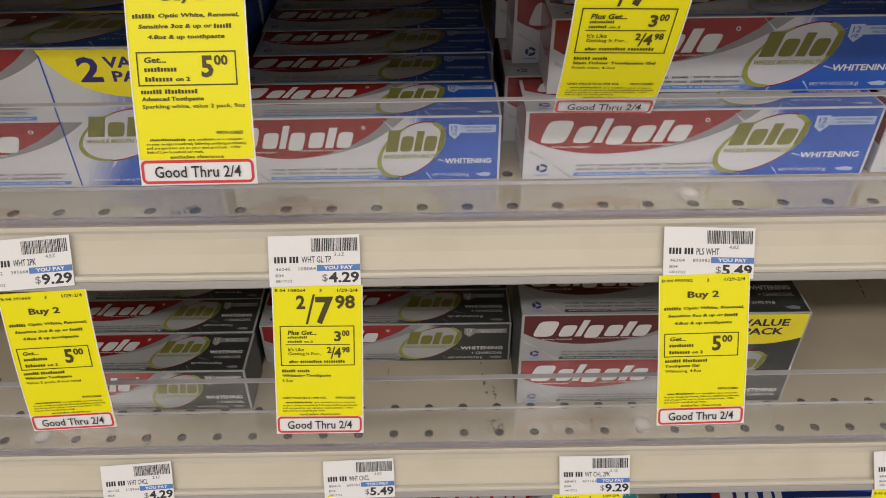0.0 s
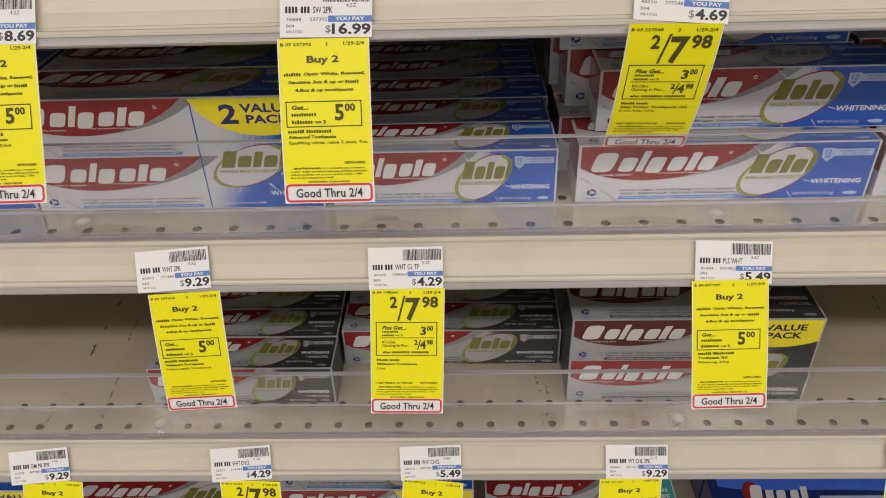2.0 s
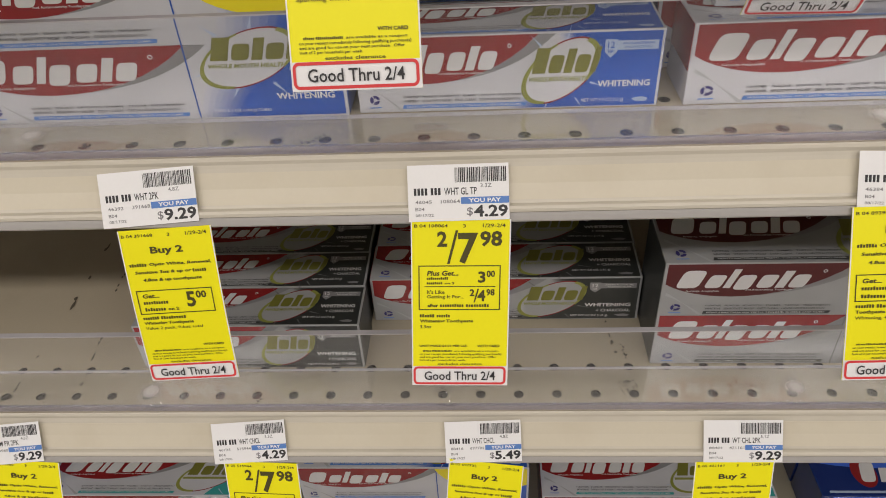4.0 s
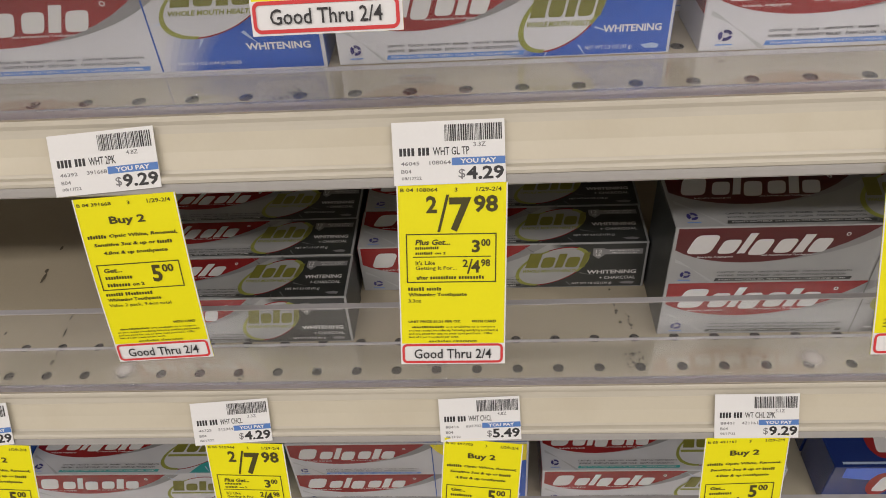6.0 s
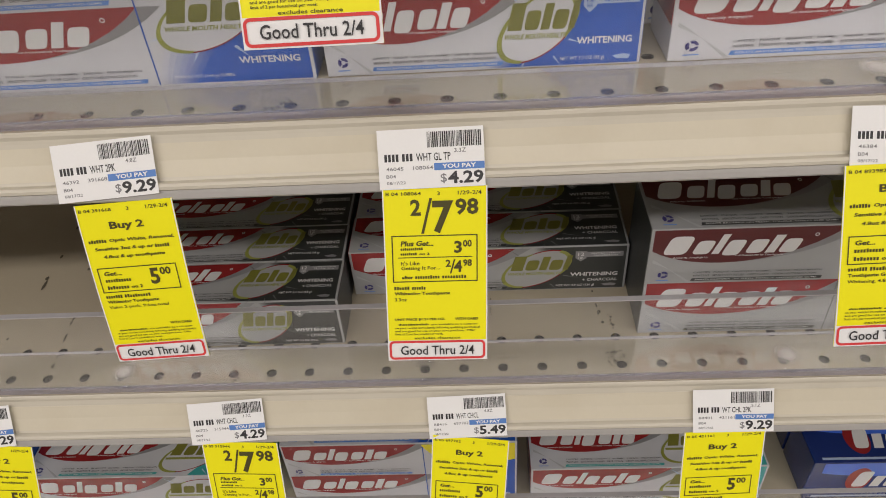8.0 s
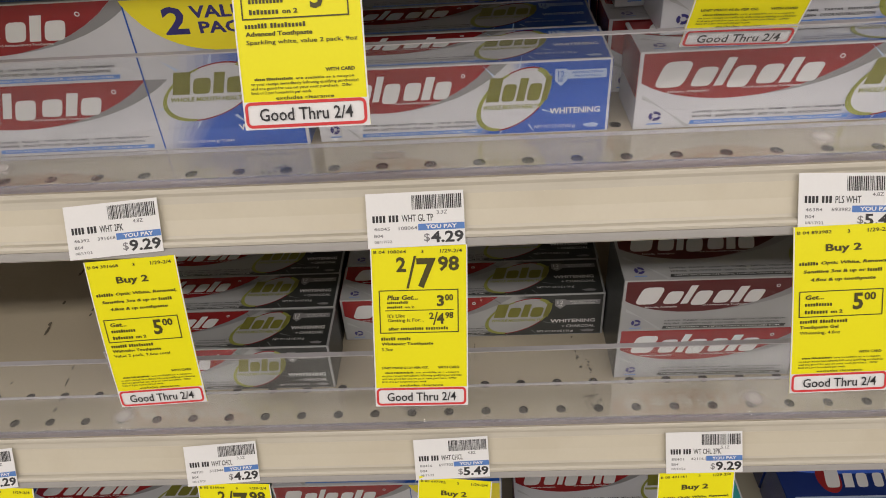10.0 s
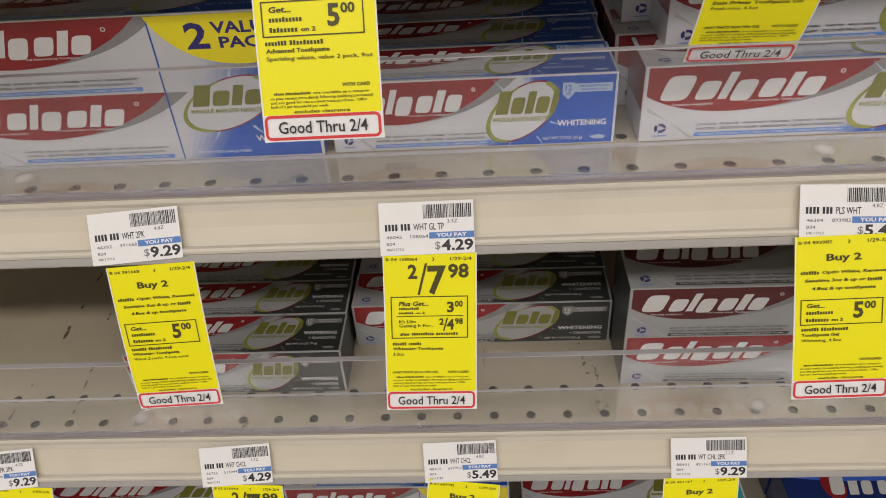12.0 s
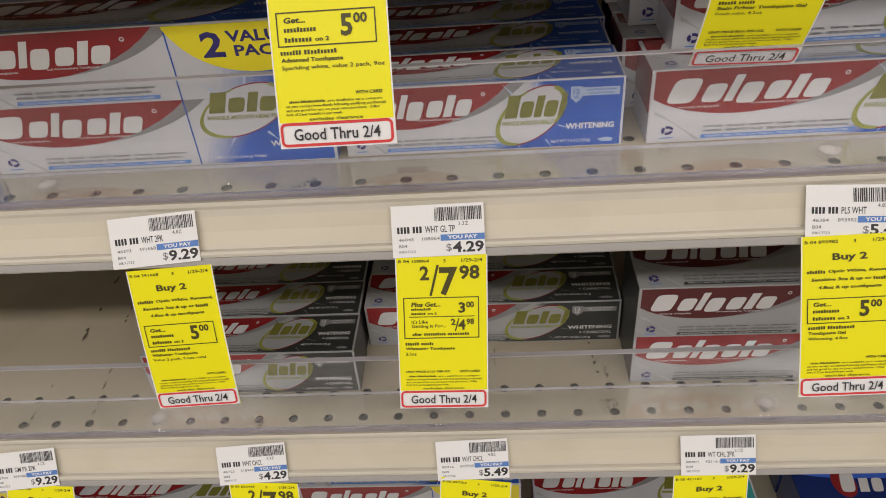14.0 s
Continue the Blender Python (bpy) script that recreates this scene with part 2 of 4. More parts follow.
def fence(level, height):
    z = SURFACE[level]
    root = new("shelf_fence")
    root.location = (0, 0, z)
    tagged(root, "clear acrylic shelf fence standing on the shelf edge", "shelf fence", "shelf fences")
    bm = box(bmesh.new(), X0 + 0.002, X1 - 0.002, 0.001, 0.0044, 0.0038, height)
    for face in bm.faces:
        face.material_index = 1 if face.normal.z < -0.5 else 0
    part("sheet", bm, (ACRYLIC, FOLD_ACRYLIC), root).visible_shadow = False
    foot = box(bmesh.new(), X0 + 0.002, X1 - 0.002, 0.0062, 0.0365, 0.0008, 0.0028)
    part("foot", foot, FOOT_ACRYLIC, root).visible_shadow = False
    fold = extruded([(0.0002, 0.0006), (0.0060, 0.0006), (0.0060, 0.0026), (0.0052, 0.0031), (0.0047, 0.0037), (0.0012, 0.0037), (0.0004, 0.0026)], X0 + 0.002, X1 - 0.002)
    part("fold", fold, FOLD_ACRYLIC, root, "thick clear bend").visible_shadow = False
    edge = bmesh.new()
    box(edge, X0 + 0.002, X1 - 0.002, 0.0009, 0.0045, height, height + 0.0006)
    part("top_edge", edge, ACRYLIC_EDGE, root, "greyish cut edge").visible_shadow = False
    back = bmesh.new()
    box(back, X0 + 0.002, X1 - 0.002, 0.0365, 0.0371, 0.0008, 0.0028)
    part("foot_edge", back, ACRYLIC_EDGE, root, "greyish cut edge").visible_shadow = False
    return root


shelf("third", holes=False)
shelf("fourth", second=0.0500)
shelf("fifth")
shelf("sixth", holes=False)
fence("fourth", 0.0705)
fence("fifth", 0.0695)
fence("sixth", 0.0690)
back_panel = slab("wall_back_panel", X0, X1, DEPTH, DEPTH + 0.02, 0.0, 1.9, BEIGE, "beige steel back panel of the shelving", "wall")
base = slab("shelf_base", X0, X1, 0.02, DEPTH, 0.0, 0.7, BEIGE, "beige steel plinth of the shelving", "shelving")
top = slab("shelf_cover", X0, X1, 0.0, DEPTH, 1.55, 1.58, BEIGE, "beige steel shelf board above", "shelving")


# ---- printed sheets: flat inks laid on card and paper ----
INK_STEP = 0.00012
GLYPHS = {}


def glyphs(words, bold):
    """The outlines of a line of words as a filled mesh in a unit square, from the built-in font."""
    key = (words, bold)
    if key not in GLYPHS:
        curve = bpy.data.curves.new("words", "FONT")
        curve.body, curve.resolution_u, curve.offset = words, 2, 0.03 if bold else 0.010
        ob = new("words", curve)
        bpy.context.view_layer.update()
        me = bpy.data.meshes.new_from_object(ob.evaluated_get(bpy.context.evaluated_depsgraph_get()))
        vs = np.array([v.co[:2] for v in me.vertices])
        lo, hi = vs.min(0), vs.max(0)
        GLYPHS[key] = (((vs - lo) / (hi - lo)).tolist(), [list(p.vertices) for p in me.polygons])
        bpy.data.objects.remove(ob)
        bpy.data.curves.remove(curve)
        bpy.data.meshes.remove(me)
    return GLYPHS[key]


def bezier(p0, p1, p2, p3, n=14, a=0.0, b=1.0):
    out = []
    for i in range(n + 1):
        t = a + (b - a) * i / n
        s = 1 - t
        out.append(tuple(s ** 3 * q0 + 3 * s * s * t * q1 + 3 * s * t * t * q2 + t ** 3 * q3 for q0, q1, q2, q3 in zip(p0, p1, p2, p3)))
    return out


class Print:
    """Inks on a sheet w wide and h high. Places on it run from 0 to 1, u to the right and v upwards."""

    def __init__(self, w, h):
        self.w, self.h, self.inks = w, h, {}

    def ink(self, name, mat):
        return self.inks.setdefault(name, (mat, [], []))

    def area(self, name, mat, points, layer=1):
        _, vs, fs = self.ink(name, mat)
        n = len(vs)
        vs += [(u * self.w, v * self.h, layer) for u, v in points]
        fs.append(list(range(n, n + len(points))))

    def bar(self, name, mat, u0, u1, v0, v1, layer=1, slant=0.0):
        self.area(name, mat, [(u0, v0), (u1, v0), (u1 + slant, v1), (u0 + slant, v1)], layer)

    def blocks(self, name, mat, u0, u1, v0, v1, layer=1, seed=1):
        """A word that is not lettered, as a row of small plain blocks."""
        rnd = random.Random(seed + int(1000 * u1))
        step = (v1 - v0) * self.h / self.w * 0.95
        n = max(2, round((u1 - u0) / step))
        step = (u1 - u0) / n
        for i in range(n):
            high = v1 + (v1 - v0) * rnd.choice((0.0, 0.0, 0.25))
            self.bar(name, mat, u0 + step * i, u0 + step * (i + 0.68), v0, high, layer)

    def words(self, name, mat, text, u0, u1, v0, v1, layer=3, bold=False, slant=0.0):
        pts, faces = glyphs(text, bold)
        _, vs, fs = self.ink(name, mat)
        n = len(vs)
        vs += [((u0 + (u1 - u0) * x + slant * y) * self.w, (v0 + (v1 - v0) * y) * self.h, layer) for x, y in pts]
        fs += [[n + i for i in f] for f in faces]

    def band(self, name, mat, inner, outer, layer):
        _, vs, fs = self.ink(name, mat)
        n, k = len(vs), len(inner)
        vs += [(u * self.w, v * self.h, layer) for u, v in inner + outer]
        fs += [[n + i, n + i + 1, n + k + i + 1, n + k + i] for i in range(k - 1)]

    def ring(self, name, mat, u, v, ru, rv, thin, thick, a0, a1, layer=3, turn=0.0, heavy=200, n=40):
        """An arc of an ellipse, thickest at the angle heavy. thin, thick: in heights of the sheet."""
        inner, outer = [], []
        k = self.h / self.w
        for i in range(n + 1):
            a = radians(a0 + (a1 - a0) * i / n)
            wide = thin + (thick - thin) * (0.5 + 0.5 * math.cos(a - radians(heavy)))
            c, s = math.cos(a), math.sin(a)
            inner.append((u + (ru - wide * k) * c + turn * (rv - wide) * s, v + (rv - wide) * s))
            outer.append((u + ru * c + turn * rv * s, v + rv * s))
        self.band(name, mat, inner, outer, layer)

    def marks(self, name, mat, u0, u1, v0, v1, pattern, slant=0.0, layer=3, fill=0.7):
        """A maker's mark as a row of plain rounded blocks and bars. pattern: (width, low, high, is it rounded)."""
        total = sum(p[0] for p in pattern)
        u = u0
        hh = v1 - v0
        for piece, (width, low, high, round_one) in enumerate(pattern):
            each = f"{name}#{piece}{v0:.2f}"
            du = (u1 - u0) * width / total
            a, b = u + du * 0.04, u + du * 0.96
            lo, hi = v0 + hh * low, v0 + hh * high
            if round_one:
                cu, cv, ru, rv = (a + b) / 2 + slant * ((lo + hi) / 2 - v0) / hh, (lo + hi) / 2, (b - a) / 2 * fill, (hi - lo) / 2
                outer = []
                for i in range(24):
                    t = 2 * math.pi * i / 24
                    c, s = math.cos(t), math.sin(t)
                    c, s = math.copysign(abs(c) ** 0.45, c), math.copysign(abs(s) ** 0.45, s)
                    outer.append((cu + ru * c + slant * rv * s / hh, cv + rv * s))
                self.area(each, mat, outer, layer)
            else:
                self.bar(each, mat, a + slant * (lo - v0) / hh, b + slant * (lo - v0) / hh, lo, hi, layer, slant * (hi - lo) / hh)
            u += du

    def lay(self, place, store):
        """Adds the inks to store, each vertex put by place(u, v, height)."""
        for name, (mat, vs, fs) in self.inks.items():
            m, allv, allf = store.setdefault(name, (mat, [], []))
            n = len(allv)
            allv += [place(x, y, k * INK_STEP) for x, y, k in vs]
            allf += [[n + i for i in f] for f in fs]


def ink_parts(store, parent):
    for name, (mat, vs, fs) in store.items():
        name = name.split("#")[0]
        me = bpy.data.meshes.new(name)
        me.from_pydata(vs, [], fs)
        me.materials.append(mat)
        ob = new(name, me)
        ob.parent = parent
        if name.endswith("print") or name == "barcode":
            tagged(ob, kind="stuff")


BRAND = [(1.35, 0.0, 1.0, True), (0.98, 0.0, 0.74, True), (0.36, 0.0, 1.06, False), (1.0, -0.10, 0.74, True), (0.98, 0.0, 0.74, True), (0.46, 0.0, 0.95, False), (0.98, 0.0, 0.74, True)]
RANGE = [(0.8, 0.0, 1.0, False), (0.95, 0.0, 0.72, True), (0.5, 0.0, 0.95, False), (0.95, 0.0, 0.72, True), (0.36, 0.0, 1.0, False)]
NAVY_BRAND = [(1.3, 0.0, 1.0, True), (0.6, 0.0, 0.7, False), (1.0, 0.0, 0.7, True), (0.9, 0.0, 0.7, True), (0.5, 0.0, 0.9, False)]
CLAIMS = ("CAVITIES   PLAQUE   GINGIVITIS   ENAMEL   TARTAR   FRESH BREATH", "WHITENS   SENSITIVITY RELIEF   DEEP CLEAN   ODOR NEUTRALIZATION")


def brand_side(s, u1, v0, v1, full, strip, deep=False):
    """The red bowl with the white word mark, grey swoosh and claims, between v0 and v1, ending at u1."""
    h = v1 - v0
    k = u1 / 0.585

    def p(u, v):
        return (u * k, v0 + v * h)

    curve = (p(0.006, 0.62), p(0.12, 0.27), p(0.42, 0.22), p(0.600, 1.0))
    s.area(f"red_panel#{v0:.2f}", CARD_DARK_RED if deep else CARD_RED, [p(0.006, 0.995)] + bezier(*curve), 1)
    edge = bezier(*curve, n=12, a=0.52, b=1.0)
    s.band(f"grey_swoosh#{v0:.2f}", CARD_GREY, edge, bezier(edge[0], p(0.47, 0.46), p(0.575, 0.68), p(0.655, 0.995), n=12), 1)
    # folded silver corner by the small round mark
    s.band(f"corner_fold#{v0:.2f}", CARD_SOFT, bezier(p(0.012, 0.46), p(0.05, 0.36), p(0.085, 0.2), p(0.135, 0.005), n=8), bezier(p(0.012, 0.40), p(0.06, 0.31), p(0.10, 0.18), p(0.15, 0.005), n=8), 1)
    s.marks("brand_mark", WHITE_INK, 0.026 * k, 0.462 * k, v0 + 0.55 * h, v0 + 0.885 * h, BRAND, 0.026 * k, fill=0.84)
    s.ring(f"brand_mark#r{v0:.2f}", WHITE_INK, 0.508 * k, v0 + 0.86 * h, 0.007 * k, 0.03 * h, 0.012 * h, 0.012 * h, 0, 360, n=12)
    for a in (10, 130, 250):
        s.ring(f"small_mark#{a}{v0:.2f}", CARD_INDIGO, 0.052 * k, v0 + 0.17 * h, 0.017 * k, 0.066 * h, 0.034 * h, 0.044 * h, a, a + 100, n=8)
    s.bar(f"small_mark#b{v0:.2f}", BLUE_INK, 0.032 * k, 0.072 * k, v0 + 0.055 * h, v0 + 0.07 * h, 3)
    if full:
        s.words("fine_white_print", WHITE_INK, "Anticavity, Antigingivitis", 0.075 * k, 0.185 * k, v0 + 0.47 * h, v0 + 0.51 * h)
        s.words("fine_white_print", WHITE_INK, "and Antisensitivity Toothpaste", 0.27 * k, 0.42 * k, v0 + 0.49 * h, v0 + 0.53 * h)
        s.words("claim_print", INK, CLAIMS[0], 0.15 * k, 0.56 * k, v0 + 0.185 * h, v0 + 0.22 * h)
        s.words("claim_print", INK, CLAIMS[1], 0.15 * k, 0.545 * k, v0 + 0.125 * h, v0 + 0.16 * h)
    else:
        for a, b, c in ((0.15, 0.56, 0.19), (0.15, 0.545, 0.13)):
            for i in range(6):
                s.bar("claim_print", INK, (a + (b - a) * i / 6) * k, (a + (b - a) * (i + 0.75) / 6) * k, v0 + c * h, v0 + (c + 0.02) * h, 3)
    s.bar(f"strip#{v0:.2f}", strip, 0.145 * k, 0.565 * k, v0 + 0.035 * h, v0 + 0.09 * h, 2, slant=0.004)
    if full:
        s.words("strip_print", WHITE_INK, "FIGHTS BACTERIA ON TEETH, TONGUE, CHEEKS AND GUMS", 0.16 * k, 0.55 * k, v0 + 0.047 * h, v0 + 0.077 * h)


def range_oval(s, u, v, ru, rv, full, dark):
    """The tilted lime ring round the olive range mark, with its rays."""
    k = s.h / s.w
    for a in (35, 80, 128, 205, 250, 300, 338):
        c, n = math.cos(radians(a)), math.sin(radians(a))
        w = 0.006
        base = (u + ru * 0.95 * c, v + rv * 0.95 * n)
        tip = (u + ru * 1.5 * c, v + rv * 1.4 * n)
        s.area(f"ray#{a}", CARD_PALE if not dark else CARD_MID, [(base[0] - w * k * n * 2, base[1] + w * c * 2), tip, (base[0] + w * k * n * 2, base[1] - w * c * 2)], 2)
    pts = [(u + ru * 0.97 * math.cos(2 * math.pi * i / 36) + 0.55 * ru * math.sin(2 * math.pi * i / 36), v + rv * 0.97 * math.sin(2 * math.pi * i / 36)) for i in range(36)]
    s.area("oval", CARD_STEEL if dark else CARD, pts, 2.5)
    lean = 0.55 * ru / rv
    s.ring("lime_ring#a", LIME, u, v, ru, rv, 0.015 * rv, 0.12 * rv, 125, 275, 3, lean, 205)
    s.ring("lime_ring#b", LIME, u, v, ru, rv, 0.015 * rv, 0.12 * rv, -15, 75, 3, lean, 30)
    s.ring("red_ring#a", CARD_RED, u, v, ru, rv, 0.02 * rv, 0.05 * rv, 75, 125, 3, lean, 100)
    s.ring("red_ring#b", CARD_RED, u, v, ru, rv, 0.02 * rv, 0.05 * rv, 275, 345, 3, lean, 310)
    s.marks("range_mark", OLIVE, u - ru * 0.86, u + ru * 1.02, v - rv * 0.05, v + rv * 0.70, RANGE, ru * 0.16, 4, 0.86)
    if full:
        s.words("lime_print", LIME, "WHOLE MOUTH HEALTH", u - ru * 0.95, u + ru * 0.80, v - rv * 0.30, v - rv * 0.15, 4, True, ru * 0.04)
    else:
        s.bar("lime_print", LIME, u - ru * 0.95, u + ru * 0.80, v - rv * 0.28, v - rv * 0.16, 4)


def blend_print(name, a, b, f):
    return material(name, tuple(p + (q - p) * f for p, q in zip(a, b)), 0.28, grain=0.1, grain_scale=30, coat=0.3)


SILVER, BLUE, COAL = (0.57, 0.58, 0.62), (0.018, 0.095, 0.46), (0.034, 0.038, 0.037)
BLUE_STEPS = [blend_print("fading_blue_print", BLUE, SILVER, (i + 1) / 8) for i in range(7)]
COAL_STEPS = [blend_print("fading_charcoal_print", COAL, (0.38, 0.39, 0.40), ((i + 1) / 8) ** 1.6) for i in range(7)]


def soft_glow(s, main, pale, near, far, coal):
    """The printed fade from the colour to the silver card, in seven bands."""
    steps = COAL_STEPS if coal else BLUE_STEPS
    mix = lambda f: bezier(*[tuple(p + (q - p) * f for p, q in zip(a, b)) for a, b in zip(near, far)])
    for i, mat in enumerate(steps):
        s.band(f"fade#{i}", mat, mix(i / 7), mix((i + 1) / 7), 1.5)


def colour_side(s, main, pale, full, coal, weight, lid):
    """The coloured right-hand side of a single carton with its oval and words."""
    line = ((0.715, 0.995), (0.785, 0.62), (0.64, 0.28), (0.585, 0.005))
    s.area("colour_panel", main, [(0.995, 0.995)] + bezier(*line) + [(0.995, 0.005)], 1)
    soft_glow(s, main, pale, line, ((0.665, 0.995), (0.72, 0.6), (0.57, 0.3), (0.50, 0.005)), coal)
    range_oval(s, 0.676, 0.50, 0.112, 0.45, full, coal)
    low = (0.40 if lid else 0.27) + (0.04 if coal else 0.0)
    s.words("white_print", WHITE_INK, "WHITENING", 0.818 if lid else 0.800, 0.972, low, low + 0.09, 3, True)
    if coal:
        s.words("white_print", WHITE_INK, "+ CHARCOAL", 0.845, 0.972, low - 0.13, low - 0.06, 3)
    s.area("badge", pale if not coal else CARD_GREY, [(0.815, 0.90), (0.815, 0.74), (0.835, 0.66), (0.855, 0.74), (0.855, 0.76), (0.985, 0.76), (0.985, 0.88), (0.855, 0.88), (0.855, 0.90)], 2)
    s.words("badge_print", CARD_BLUE if not coal else WHITE_INK, "12", 0.824, 0.846, 0.79, 0.87, 3)
    if full:
        s.words("badge_print", CARD_BLUE if not coal else WHITE_INK, "HR", 0.826, 0.844, 0.72, 0.77, 3)
        s.words("badge_print", CARD_BLUE if not coal else WHITE_INK, "ANTIBACTERIAL", 0.87, 0.975, 0.83, 0.86, 3)
        s.words("badge_print", CARD_BLUE if not coal else WHITE_INK, "PROTECTION", 0.88, 0.965, 0.78, 0.81, 3)
        s.words("fine_white_print", WHITE_INK, weight, 0.750, 0.890, 0.05 + 0.1 * lid, 0.115 + 0.1 * lid)
    else:
        s.bar("fine_white_print", WHITE_INK, 0.755, 0.885, 0.07, 0.095, 3)
    s.area("tube_picture", CARD_PALE if not coal else CARD_GREY, [(0.915, 0.10), (0.93, 0.06), (0.965, 0.055), (0.972, 0.10), (0.95, 0.125)], 2)


def single_art(w, h, main, pale, full, coal=False, deep=False, weight="NET WT 3.3 OZ (93 g)", lid=False):
    s = Print(w, h)
    brand_side(s, 0.585, 0.0, 1.0, full, BLUE_INK if not coal else CARD_COAL, deep)
    colour_side(s, main, pale, full, coal, weight, lid)
    return s


def value_art(w, h, main, pale, full, coal=False):
    s = Print(w, h)
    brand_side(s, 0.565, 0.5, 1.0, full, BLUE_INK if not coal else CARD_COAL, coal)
    brand_side(s, 0.595, 0.0, 0.5, full, BLUE_INK if not coal else CARD_COAL, False)
    s.area("colour_panel", main, [(0.995, 0.995)] + bezier((0.86, 0.995), (0.90, 0.55), (0.78, 0.30), (0.70, 0.005)) + [(0.995, 0.005)], 1)
    soft_glow(s, main, pale, ((0.86, 0.995), (0.90, 0.55), (0.78, 0.30), (0.70, 0.005)), ((0.70, 0.995), (0.76, 0.55), (0.63, 0.30), (0.61, 0.005)), coal)
    s.bar("panel_seam", CARD_MID if coal else CARD_BLUE, 0.603, 0.607, 0.005, 0.995, 2)
    s.area("yellow_bowl", CARD_YELLOW, [(0.60, 0.995)] + bezier((0.603, 0.97), (0.68, 0.62), (0.86, 0.62), (0.995, 0.74)) + [(0.995, 0.995)], 2.2)
    s.words("value_print", CARD_INDIGO if not coal else INK, "2", 0.695, 0.755, 0.775, 0.945, 3, True)
    s.words("value_print", CARD_INDIGO if not coal else INK, "VALUE", 0.765, 0.935, 0.87, 0.945, 3, True)
    s.words("value_print", CARD_INDIGO if not coal else INK, "PACK", 0.78, 0.925, 0.775, 0.85, 3, True)
    range_oval(s, 0.765, 0.40, 0.115, 0.20, full, coal)
    s.words("white_print", WHITE_INK, "WHITENING", 0.82, 0.972, 0.12, 0.165, 3, True)
    if coal:
        s.words("white_print", WHITE_INK, "+ CHARCOAL", 0.85, 0.972, 0.07, 0.105, 3)
    if full:
        s.words("fine_white_print", WHITE_INK, "TWO 5.1 OZ (144 g) TUBES", 0.645, 0.80, 0.035, 0.06)
    return s


def teal_art(w, h, full):
    s = Print(w, h)
    brand_side(s, 0.585, 0.0, 1.0, full, CARD_TEAL)
    s.area("colour_panel", CARD_TEAL, [(0.995, 0.995)] + bezier((0.80, 0.995), (0.87, 0.62), (0.74, 0.28), (0.70, 0.005)) + [(0.995, 0.005)], 1)
    range_oval(s, 0.70, 0.5, 0.12, 0.43, False, False)
    s.words("white_print", WHITE_INK, "FRESH", 0.86, 0.965, 0.62, 0.76, 3, True)
    s.words("white_print", WHITE_INK, "STRIPE", 0.86, 0.972, 0.42, 0.56, 3, True)
    return s


def navy_art(w, h):
    s = Print(w, h)
    s.area("blue_glow", GLINT_BLUE, [(0.04, 0.98)] + bezier((0.04, 0.7), (0.3, 0.45), (0.6, 0.75), (0.99, 0.5)) + [(0.99, 0.98)], 1)
    s.area("red_disc", CARD_RED, [(0.20 + 0.05 * math.cos(i * 0.2618), 0.5 + 0.34 * math.sin(i * 0.2618)) for i in range(24)], 2)
    s.marks("brand_mark", WHITE_INK, 0.16, 0.46, 0.28, 0.74, NAVY_BRAND, 0.02)
    s.bar("strip", CARD_PALE, 0.03, 0.98, 0.04, 0.09, 2)
    s.bar("strip", GLINT_BLUE, 0.52, 0.9, 0.32, 0.44, 2)
    return s


def carton(label, w, h, d, front, lid, body=CARD, left=CARD_RED, right=CARD_BLUE, edge=None):
    """A folded toothpaste carton; its origin is the lower front corner, its front looks along -y."""
    root = new("toothpaste_carton")
    tagged(root, label, "toothpaste box", "toothpaste cartons")
    bm = bmesh.new()
    box(bm, 0, w, 0, d, 0, h, 0.0007)
    part("box", bm, body, root)
    for x, mat, side in ((-0.00025, left, -1), (w, right, 1)):
        flap = bmesh.new()
        box(flap, x, x + 0.00025, 0.001, d - 0.001, h * 0.42 if mat is CARD_RED else 0.001, h - 0.001)
        part("end_flap", flap, mat, root)
    if edge:
        fold = bmesh.new()
        box(fold, w * 0.61, w - 0.001, d - 0.0022, d - 0.0006, h, h + 0.0002)
        part("fold_strip", fold, edge, root, "yellow strip along the back fold")
    rim = 0.0007
    fit_w, fit_h, fit_d = ((a - 2 * rim) / a for a in (w, h, d))
    for side, put_ink in ((front, lambda u, v, k: (rim + u * fit_w, -k, rim + v * fit_h)), (lid, lambda u, v, k: (rim + u * fit_w, rim + v * fit_d, h + k))):
        store = {}
        side.lay(put_ink, store)
        ink_parts(store, root)
    return root


def put(kind, x, y, z, turn=0.0):
    return copy_thing(kind, pose(x, y, z, 0, 0, turn))


Z4, Z5, Z6 = (SURFACE[k] for k in ("fourth", "fifth", "sixth"))
LIFT = 0.0003

# ---- fourth shelf: blue whitening cartons ----
VP = (0.206, 0.0845, 0.053)
value_blue = carton("white, red and blue two-tube value pack with yellow bowl", *VP, value_art(VP[0], VP[1], CARD_BLUE, CARD_PALE, True), single_art(VP[0], VP[2], CARD_BLUE, CARD_PALE, True, lid=True), edge=CARD_YELLOW)
value_blue.matrix_basis = pose(-0.2400, 0.0415, Z4 + LIFT)
put(value_blue, -0.4500, 0.0430, Z4 + LIFT, 0.5)
put(value_blue, -0.4520, 0.0985, Z4 + LIFT)
for k in range(1, 5):
    put(value_blue, -0.2400 + 0.0012 * math.sin(5 * k), 0.0415 + 0.0542 * k, Z4 + LIFT, 0.4 * math.sin(3 * k))

